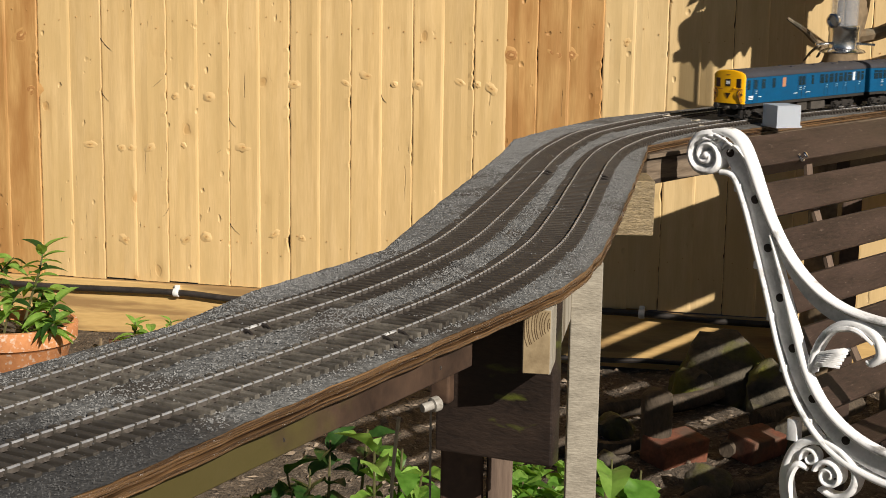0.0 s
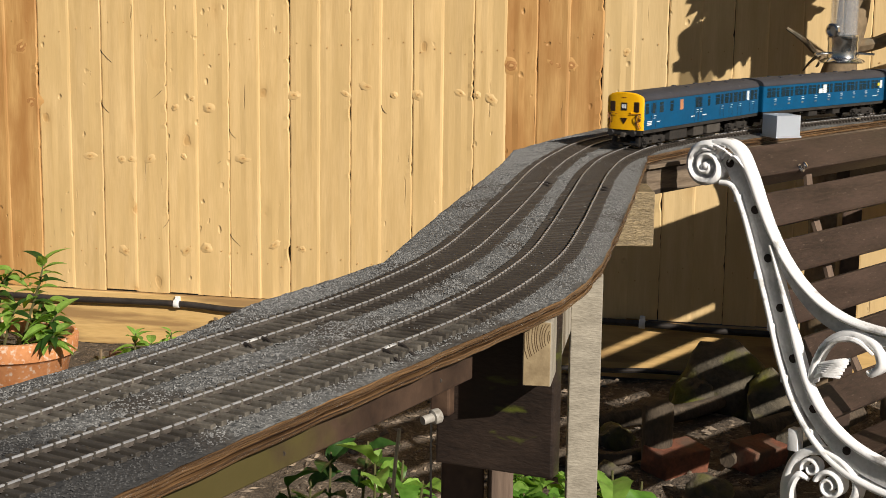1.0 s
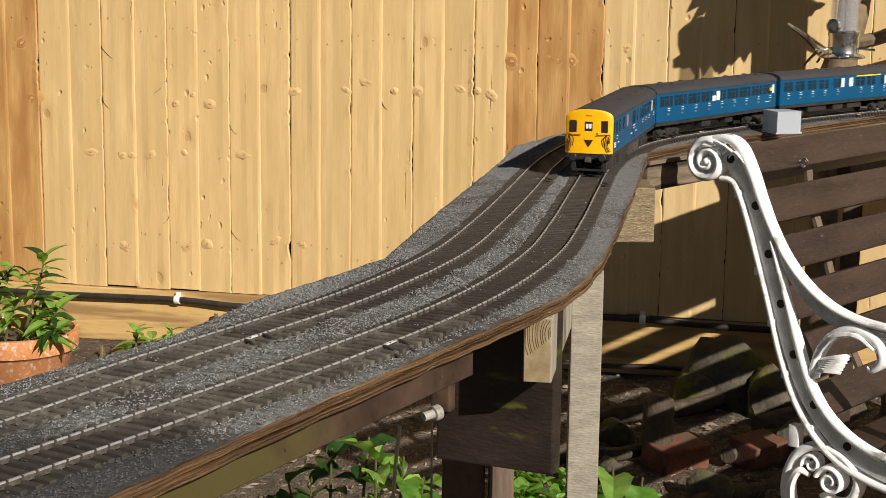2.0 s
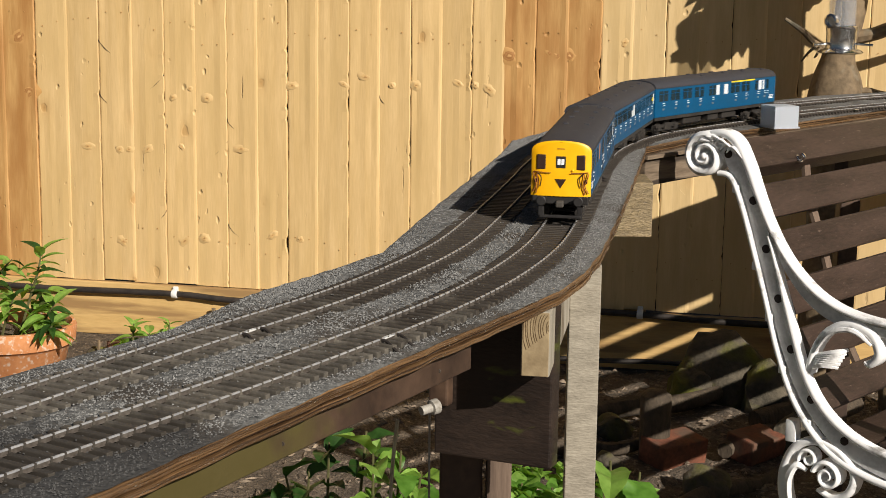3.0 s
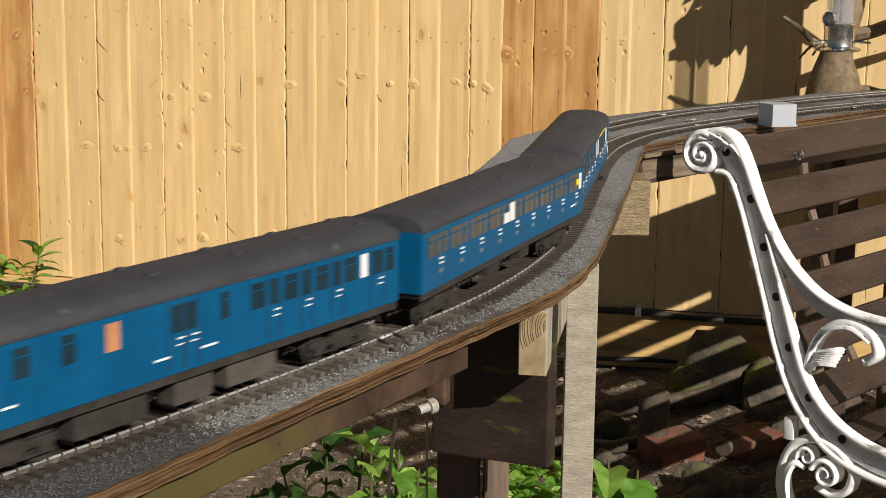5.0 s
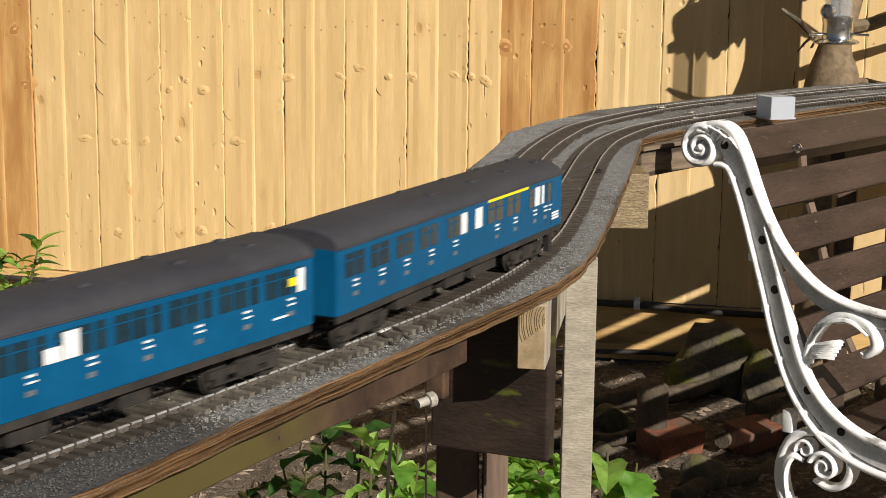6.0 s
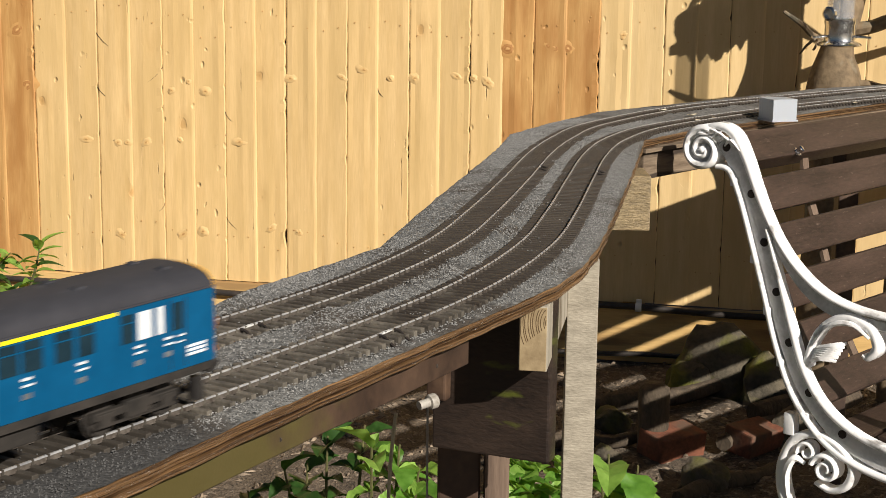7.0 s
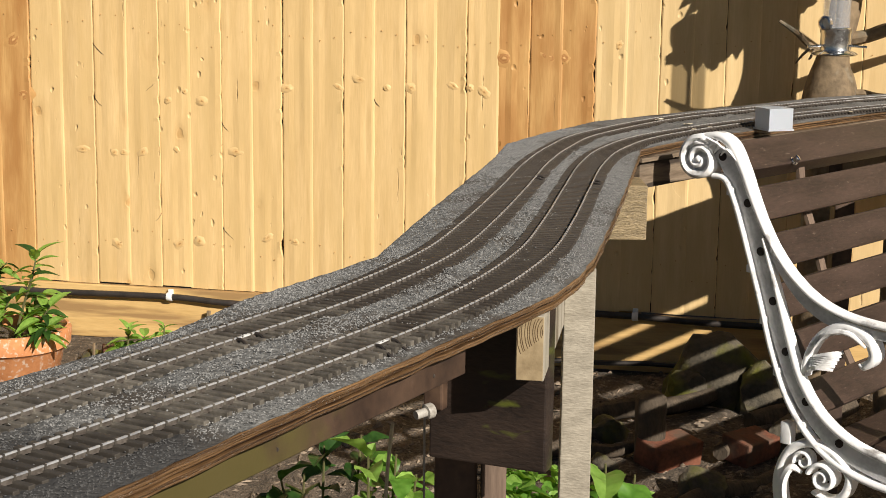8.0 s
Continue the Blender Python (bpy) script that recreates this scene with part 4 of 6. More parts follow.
# ---------------------------------------------------------------- bench
BENCH_AT = Matrix.Translation((0.434, 2.38, 0)) @ Matrix(((0.7507, 0.6606, 0, 0), (-0.6606, 0.7507, 0, 0), (0, 0, 1, 0), (0, 0, 0, 1)))
# in the bench's space x runs forward, y along the slats, z up; the end frame stands at y = 0


def curl(bm, cx, cz, r0, turns, start, w, y0, y1, grow=0.55, sign=1):
    """A flat scroll that winds inwards."""
    L, R = [], []
    n = int(26 * turns)
    for i in range(n + 1):
        f = i / n
        a = start + sign * 2 * math.pi * turns * f
        r = r0 * (1 - grow * f)
        ww = w * (1 - 0.45 * f)
        L.append((cx + (r - ww / 2) * math.cos(a), cz + (r - ww / 2) * math.sin(a)))
        R.append((cx + (r + ww / 2) * math.cos(a), cz + (r + ww / 2) * math.sin(a)))
    bar(bm, L, R, y0, y1, 0.40)


def along(ctrl, n=8):
    """Edges of a bar from (x, z, width) control points."""
    C = spline(ctrl, n)
    T = np.gradient(C[:, :2], axis=0)
    T /= np.linalg.norm(T, axis=1)[:, None]
    L = [(c[0] - t[1] * c[2] / 2, c[1] + t[0] * c[2] / 2) for c, t in zip(C, T)]
    R = [(c[0] + t[1] * c[2] / 2, c[1] - t[0] * c[2] / 2) for c, t in zip(C, T)]
    return L, R


HOLES = [(0.0, 0.917), (0.046, 0.850), (0.071, 0.779), (0.095, 0.706), (0.120, 0.632), (0.157, 0.561), (0.214, 0.508)]


BENCH = thing("garden_bench", "garden bench with white scrolled iron ends and dark slats", "bench", BENCH_AT)


def bench_end(at, label):
    bm = bmesh.new()
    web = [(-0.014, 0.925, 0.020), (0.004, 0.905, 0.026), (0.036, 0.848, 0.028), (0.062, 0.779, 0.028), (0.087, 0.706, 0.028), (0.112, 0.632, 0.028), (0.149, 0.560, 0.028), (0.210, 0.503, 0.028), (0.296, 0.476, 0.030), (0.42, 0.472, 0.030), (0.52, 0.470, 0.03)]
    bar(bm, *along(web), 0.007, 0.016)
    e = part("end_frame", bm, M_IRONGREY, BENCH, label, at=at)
    # dark discs whose colour stands for the shade inside each hole
    for x, z in HOLES:
        bm = bmesh.new()
        lathe(bm, [(0.0066, 0), (0.0066, 0.0022)], 14, Matrix.Translation((x - 0.006, 0.0078, z)) @ Matrix.Rotation(radians(90), 4, 'X'))
        part("bolt_hole", bm, M_HOLE, e)
    # rims that stand proud of the web
    rim = bmesh.new()
    back = [(-0.020, 0.887, 0.0075), (0.002, 0.882, 0.0075), (0.021, 0.846, 0.0075), (0.044, 0.780, 0.0067), (0.069, 0.704, 0.0067), (0.093, 0.626, 0.0067), (0.128, 0.549, 0.0075), (0.185, 0.488, 0.0083), (0.272, 0.457, 0.0090), (0.40, 0.453, 0.0090), (0.52, 0.451, 0.0090)]
    bar(rim, *along(back), 0.0, 0.018, 0.25)
    for x, z in ((0.010, 0.866), (0.049, 0.752), (0.075, 0.676), (0.101, 0.600), (0.146, 0.524)):
        box(rim, x - 0.005, x + 0.007, 0.001, 0.010, z - 0.007, z + 0.006, 0.0025)
    part("back_rim", rim, M_IRON, e, smooth=True)
    rim = bmesh.new()
    front = [(0.070, 0.800, 0.003), (0.078, 0.779, 0.005), (0.101, 0.710, 0.007), (0.121, 0.650, 0.010), (0.144, 0.592, 0.011), (0.180, 0.545, 0.010), (0.234, 0.512, 0.009), (0.31, 0.495, 0.009), (0.42, 0.490, 0.009), (0.52, 0.487, 0.009)]
    bar(rim, *along(front), 0.0, 0.016, 0.25)
    part("front_rim", rim, M_IRON, e, smooth=True)
    arm = bmesh.new()
    hook = [(-0.052, 0.936, 0.0086), (-0.022, 0.949, 0.0101), (0.008, 0.938, 0.0130), (0.030, 0.903, 0.0115), (0.049, 0.860, 0.0094), (0.071, 0.816, 0.0072), (0.097, 0.776, 0.0065), (0.129, 0.742, 0.0065), (0.170, 0.714, 0.0065), (0.222, 0.698, 0.0065), (0.300, 0.692, 0.0072), (0.40, 0.696, 0.0086), (0.47, 0.690, 0.0101), (0.50, 0.660, 0.0101)]
    bar(arm, *along(hook), 0.0, 0.022, 0.25)
    part("arm", arm, M_IRON, e, smooth=True)
    # the shade under the arm is put into this web's grey
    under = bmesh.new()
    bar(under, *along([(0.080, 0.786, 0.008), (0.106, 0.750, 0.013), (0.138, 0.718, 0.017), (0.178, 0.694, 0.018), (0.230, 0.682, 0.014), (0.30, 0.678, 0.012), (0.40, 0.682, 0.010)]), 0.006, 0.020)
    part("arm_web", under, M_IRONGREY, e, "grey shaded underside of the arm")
    scr = bmesh.new()
    curl(scr, -0.045, 0.911, 0.034, 1.9, radians(62), 0.013, 0.0, 0.034, grow=0.86)
    lathe(scr, [(0.0065, -0.02), (0.0065, 0.002), (0.005, 0.007), (0.002, 0.009)], 12, Matrix.Translation((-0.045, 0.004, 0.911)) @ Matrix.Rotation(radians(90), 4, 'X'))
    bar(scr, *along([(-0.066, 0.911, 0.004), (-0.045, 0.911, 0.05), (-0.024, 0.911, 0.004)]), 0.016, 0.026)
    part("top_scroll", scr, M_IRON, e, smooth=True)
    rib = bmesh.new()
    for k in range(6):
        a = (-0.048 + 0.011 * k, 0.932 + 0.007 * math.sin(k * 0.9))
        tube(rib, [(a[0] - 0.014, 0.002, a[1] - 0.006), (a[0], -0.004, a[1] + 0.004), (a[0] + 0.016, -0.002, a[1] + 0.003 - 0.003 * k)], [0.001, 0.0028, 0.001], 6)
    part("acanthus", rib, M_IRON, e, smooth=True)
    # leaf scroll between arm and seat
    lf = bmesh.new()
    bar(lf, *along([(0.144, 0.600, 0.010), (0.153, 0.638, 0.010), (0.173, 0.668, 0.012), (0.208, 0.684, 0.015), (0.243, 0.674, 0.016), (0.256, 0.648, 0.015), (0.243, 0.630, 0.010), (0.234, 0.633, 0.004)]), 0.004, 0.026, 0.35)
    for k in range(6):
        f = k / 5
        tube(lf, [(0.150 + 0.005 * f, 0.008, 0.610 + 0.020 * f), (0.170 + 0.018 * f, 0.000, 0.620 + 0.018 * f), (0.192 + 0.015 * f, 0.008, 0.616 + 0.030 * f)], [0.003, 0.0065, 0.0025], 6)
    tube(lf, [(0.158, 0.000, 0.638), (0.183, -0.004, 0.670), (0.218, -0.004, 0.678), (0.246, -0.001, 0.660)], [0.002, 0.004, 0.004, 0.002], 6)
    part("leaf_scroll", lf, M_IRON, e, smooth=True)
    # lower scroll and legs
    lw = bmesh.new()
    bar(lw, *along([(0.122, 0.378, 0.017), (0.112, 0.410, 0.017), (0.112, 0.446, 0.015), (0.130, 0.484, 0.014), (0.162, 0.498, 0.010), (0.199, 0.490, 0.009), (0.226, 0.462, 0.012), (0.220, 0.432, 0.012), (0.195, 0.418, 0.009), (0.168, 0.425, 0.005)]), 0.004, 0.024, 0.35)
    curl(lw, 0.186, 0.450, 0.023, 1.6, radians(170), 0.008, -0.003, 0.022, grow=0.8, sign=-1)
    curl(lw, 0.153, 0.470, 0.016, 1.1, radians(200), 0.006, 0.0, 0.022, grow=0.7, sign=-1)
    tube(lw, [(0.126, 0.002, 0.39), (0.124, -0.003, 0.43), (0.136, -0.003, 0.458), (0.152, 0.002, 0.452)], [0.004, 0.006, 0.006, 0.003], 6)
    box(lw, 0.112, 0.130, 0.002, 0.020, 0.49, 0.525, 0.003)
    part("lower_scroll", lw, M_IRON, e, smooth=True)
    for nm, pts in (("back_leg", [(0.122, 0.385, 0.020), (0.122, 0.28, 0.024), (0.105, 0.15, 0.026), (0.075, 0.04, 0.03), (0.06, 0.012, 0.05)]), ("front_leg", [(0.50, 0.668, 0.018), (0.515, 0.56, 0.022), (0.50, 0.45, 0.026), (0.47, 0.30, 0.026), (0.50, 0.14, 0.026), (0.53, 0.012, 0.05)])):
        part(nm, bar(bmesh.new(), *along(pts), 0.0, 0.026), M_IRON, e, smooth=True)
    return e


LEAN_BACK = Matrix.Translation((0, 0, 0.93)) @ Matrix.Rotation(-0.012, 4, 'Y') @ Matrix.Translation((0, 0, -0.93))
bench_end(LEAN_BACK, "white painted scrolled cast-iron end, paint chipped")
bench_end(Matrix.Translation((0, 1.28, 0)) @ LEAN_BACK, "white painted scrolled cast-iron end")


def slat(c, tilt, w, th, bolt):
    o = part("slat", boxed(-th / 2, th / 2, 0.020, 1.275, -w / 2, w / 2, 0.004), M_SLAT, BENCH, "dark brown painted slat, scuffed", at=Matrix.Translation((c[0], 0, c[1])) @ Matrix.Rotation(tilt, 4, 'Y'))
    if bolt:
        m = Matrix.Translation((th / 2, 0.155, -w / 2 + 0.003)) @ Matrix.Rotation(radians(90), 4, 'Y')
        part("bolt", lathe(bmesh.new(), [(0.0075, 0), (0.0075, 0.002), (0.005, 0.002), (0.005, 0.011), (0.0035, 0.012)], 12, m), M_STEEL, o, "bright steel bolt", smooth=True)


for i, ((x, z), tilt) in enumerate(zip([(0.006, 0.903), (0.040, 0.840), (0.065, 0.770), (0.089, 0.698), (0.114, 0.626), (0.154, 0.558)], (-40, -22, -19, -18, -20, -36))):
    slat((x + 0.004 * math.sin(radians(tilt)), z + 0.004), radians(tilt), 0.054, 0.036 if i == 0 else 0.022, i == 0)
for i in range(5):
    slat((0.220 + 0.068 * i, 0.506 - 0.004 * i), radians(-84), 0.058, 0.022, False)
part("brace", bar(bmesh.new(), *along([(0.014, 0.90, 0.006), (0.024, 0.84, 0.006), (0.049, 0.772, 0.006), (0.073, 0.70, 0.006), (0.098, 0.628, 0.006), (0.140, 0.552, 0.006)]), 0.20, 0.218), M_WORNRED, BENCH, "pale upright brace behind the slats")

# plastic box on the board's edge
bx = thing("plastic_box", "small cloudy clear plastic box upside down on the board edge", "box", Matrix.Translation((0.586, 2.752, BOARD_TOP)) @ Matrix.Rotation(radians(20), 4, 'Z'))
bm = bmesh.new()
s0, hh, th = 0.0235, 0.037, 0.0016
for a, b in (((-s0, s0, -s0, -s0 + th), 0), ((-s0, s0, s0 - th, s0), 0), ((-s0, -s0 + th, -s0 + th, s0 - th), 0), ((s0 - th, s0, -s0 + th, s0 - th), 0)):
    box(bm, *a, 0.0005, hh)
box(bm, -s0, s0, -s0, s0, hh, hh + th)
part("shell", bm, M_CLEAR, bx)
bm = bmesh.new()
for a in ((-s0 - .002, s0 + .002, -s0 - .002, -s0 - .0003), (-s0 - .002, s0 + .002, s0 + .0003, s0 + .002), (-s0 - .002, -s0 - .0003, -s0, s0), (s0 + .0003, s0 + .002, -s0, s0)):
    box(bm, *a, 0.0, 0.003)
part("lip", bm, M_CLEAR, bx)

# ---------------------------------------------------------------- plants


def leaf_mesh(name, length, width, mat, bend=0.25, fold=0.18, n=6, notch=0.0, crinkle=0.0):
    """A leaf along +x with a folded midrib, a drooping tip and, if asked, puckered blades."""
    bm = bmesh.new()
    rows = []
    for i in range(n + 1):
        f = i / n
        x = length * f
        w = width * 0.5 * math.sin(math.pi * min(1, f ** 0.75)) ** 0.8 * (1 + notch * (1 if i % 2 else -1)) if 0 < i < n else 0.0004
        z = -bend * length * f * f
        row = []
        for side, g in ((-1, 1.0), (-1, 0.5), (0, 0.0), (1, 0.5), (1, 1.0)):
            up = fold * w * 2 * g + crinkle * w * (0.5 * math.sin(i * 0.95 + side) * g * g + 1.2 * math.sin(i * 1.3 + 2 * side) * (g - g * g))
            row.append(bm.verts.new((x + 0.12 * w * g, side * g * w, z + up)))
        rows.append(row)
    for p, q in zip(rows, rows[1:]):
        for k in range(4):
            bm.faces.new((p[k], q[k], q[k + 1], p[k + 1]))
    return mesh_of(bm, name, mat, smooth=True)


LANCE = [leaf_mesh("leaf", 0.080, 0.034, M_LEAF, 0.45), leaf_mesh("leaf", 0.07, 0.030, M_LEAF_DARK, 0.6), leaf_mesh("leaf", 0.06, 0.030, M_LEAF, 0.3)]
TUFT = [leaf_mesh("leaf", 0.075, 0.031, M_LEAF, 0.45), leaf_mesh("leaf", 0.065, 0.028, M_LEAF, 0.6), leaf_mesh("leaf", 0.06, 0.026, M_LEAF_DARK, 0.6)]
BROAD = [leaf_mesh("leaf", 0.050, 0.036, M_LEAF, 0.5, 0.25, 14, 0.02, 0.35), leaf_mesh("leaf", 0.040, 0.030, M_LEAF, 0.3, 0.4, 14, 0.02, 0.4), leaf_mesh("leaf", 0.046, 0.030, M_LEAF_MID, 0.8, 0.2, 14, 0.02, 0.35), leaf_mesh("leaf", 0.032, 0.022, M_LEAF, 0.2, 0.5, 12, 0.02, 0.3), leaf_mesh("leaf", 0.044, 0.034, M_LEAF_MID, 0.6, 0.1, 14, 0.02, 0.4)]
SHADY = [leaf_mesh("leaf", 0.060, 0.044, M_LEAF_DARK, 0.5, 0.2, 12, 0.02, 0.3), leaf_mesh("leaf", 0.045, 0.032, M_LEAF_DARK, 0.4, 0.25, 12, 0.02, 0.3)]
BIG = [leaf_mesh("leaf", 0.17, 0.10, M_LEAF_DARK, 0.25, 0.12, 10, 0.36), leaf_mesh("leaf", 0.13, 0.07, M_LEAF_DARK, 0.3, 0.1, 10, 0.3)]


def put_leaf(plant, me, p, yaw, pitch, size, rollv=0.0):
    part("leaf", me, None, plant, at=Matrix.Translation(p) @ Matrix.Rotation(yaw, 4, 'Z') @ Matrix.Rotation(-pitch, 4, 'Y') @ Matrix.Rotation(rollv, 4, 'X') @ Matrix.Diagonal((size, size, size, 1)))


def leafy(name, label, category, at, stems, meshes, seed, per_stem, size=1.0, group="", low=0.25):
    """A plant: stems as lists of points, with leaves in whorls up each one."""
    pl = thing(name, label, category, Matrix.Translation(at), group=group)
    rng = random.Random(seed)
    for st in stems:
        part("stem", tube(bmesh.new(), st, [0.0035] * (len(st) - 1) + [0.0015], 6, 4), M_STEM, pl, smooth=True)
        C = spline(st, 10)
        for k in range(per_stem):
            f = low + (1 - low) * (k + rng.random()) / per_stem
            c = C[min(int(f * (len(C) - 1)), len(C) - 1)]
            put_leaf(pl, rng.choice(meshes), Vector(c), k * 2.4 + rng.uniform(-0.4, 0.4), rng.uniform(-0.1, 0.9) * (0.4 + 0.8 * f), size * rng.uniform(0.7, 1.15), rng.uniform(-0.4, 0.4))
    return pl


def build_pot():
    p = thing("flower_pot", "large weathered terracotta pot with white lime bloom", "pot", Matrix.Translation((-1.09, 3.93, 0.088)) @ Matrix.Diagonal((0.80, 0.80, 0.80, 1)))
    prof = [(0.12, 0.0), (0.130, 0.01), (0.168, 0.165), (0.176, 0.172), (0.186, 0.178), (0.190, 0.225), (0.186, 0.234), (0.176, 0.236), (0.170, 0.225), (0.165, 0.19)]
    part("pot", lathe(bmesh.new(), [(r * 1.05, z) for r, z in prof], 48), M_TERRACOTTA, p, smooth=True)
    part("soil", lathe(bmesh.new(), [(0.165, 0.180), (0.164, 0.196), (0.08, 0.204)], 32), M_SOIL, p, "dark potting soil", smooth=True)


build_pot()
leafy("pot_plant", "bushy green plant with long pointed leaves growing in a terracotta pot", "plant", (-1.10, 3.93, 0.240),
      [[(0.03, -0.02, 0), (0.06, -0.02, 0.1), (0.085, -0.03, 0.17), (0.095, -0.02, 0.225)], [(0.06, -0.05, 0), (0.10, -0.06, 0.05), (0.135, -0.06, 0.10)], [(0.0, -0.08, 0), (0.02, -0.09, 0.07), (0.04, -0.09, 0.12)],
       [(-0.05, -0.02, 0), (-0.06, -0.03, 0.1), (-0.05, -0.02, 0.17)], [(0.09, -0.09, 0), (0.12, -0.1, 0.03), (0.14, -0.1, 0.06)], [(-0.03, 0.05, 0), (-0.05, 0.06, 0.12), (0.0, 0.05, 0.19)], [(0.05, 0.03, 0), (0.07, 0.03, 0.07), (0.10, 0.0, 0.12)]],
      TUFT, 3, 18, 0.95, low=0.40)
leafy("seedling", "small green seedling by the fence foot", "plant", (-0.795, 3.98, 0.165), [[(0, 0, 0), (0.0, 0, 0.04), (0.004, 0, 0.10)], [(0.01, 0, 0), (0.025, 0, 0.04), (0.045, 0, 0.075)], [(0, 0, 0), (-0.01, 0, 0.03), (-0.02, 0, 0.05)]], LANCE, 5, 20, 0.68, "seedlings")
leafy("seedling", "tiny green seedling by the fence foot", "plant", (-0.705, 4.0, 0.175), [[(0, 0, 0), (0.0, 0, 0.04), (0.002, 0, 0.09)]], LANCE, 6, 18, 0.55, "seedlings")
leafy("leafy_plant", "bright green crinkled leafy plant under the board", "plant", (-0.075, 2.05, 0.02),
      [[(0.0, 0, 0), (0.01, 0, 0.30), (0.025, -0.02, 0.535)], [(0.02, 0, 0), (-0.01, 0, 0.3), (-0.012, -0.03, 0.545)], [(0, 0.02, 0), (0.03, 0.02, 0.3), (0.052, -0.03, 0.510)], [(0.02, 0.0, 0), (0.02, -0.02, 0.3), (0.02, -0.05, 0.48)]], BROAD, 11, 26, 1.0, "leafy plants")
# the board's shade is put into this plant's dark leaf colour
leafy("leafy_plant", "low leafy plant under the board, shade in its dark green", "plant", (-0.19, 2.08, 0.02), [[(0.0, 0, 0), (0.02, 0, 0.25), (-0.02, -0.02, 0.50)], [(0, 0, 0), (0.03, 0, 0.25), (0.04, 0, 0.53)], [(0, 0, 0), (0.06, 0, 0.25), (0.09, 0.02, 0.54)], [(0, 0, 0), (0.0, 0.04, 0.25), (0.01, 0.03, 0.48)], [(0, 0, 0), (-0.03, 0.0, 0.25), (-0.07, 0.0, 0.45)]], SHADY, 12, 22, 1.0, "leafy plants")
leafy("leafy_plant", "bright green crinkled leafy plant beside the pale post", "plant", (0.130, 2.05, 0.040),
      [[(0.0, 0, 0), (0.0, 0, 0.3), (0.0, -0.02, 0.515)], [(0.02, 0, 0), (0.03, 0, 0.3), (0.040, -0.02, 0.50)], [(0, 0, 0), (-0.02, 0.02, 0.3), (-0.02, -0.02, 0.505)], [(0, 0, 0), (0.02, -0.03, 0.3), (0.02, -0.06, 0.48)], [(0, 0, 0), (-0.01, -0.03, 0.3), (-0.02, -0.06, 0.485)]], BROAD, 13, 36, 0.95, "leafy plants")
leafy("leafy_plant", "bright green broad-leaved plant in the soil", "plant", (0.240, 2.05, 0.050), [[(0.0, 0, 0), (0.0, 0, 0.25), (-0.01, -0.02, 0.495)], [(0.01, 0, 0), (0.02, 0, 0.25), (0.03, -0.02, 0.48)], [(0.01, 0, 0), (0.0, 0, 0.25), (-0.02, -0.03, 0.47)]], BROAD, 14, 16, 1.25, "leafy plants")


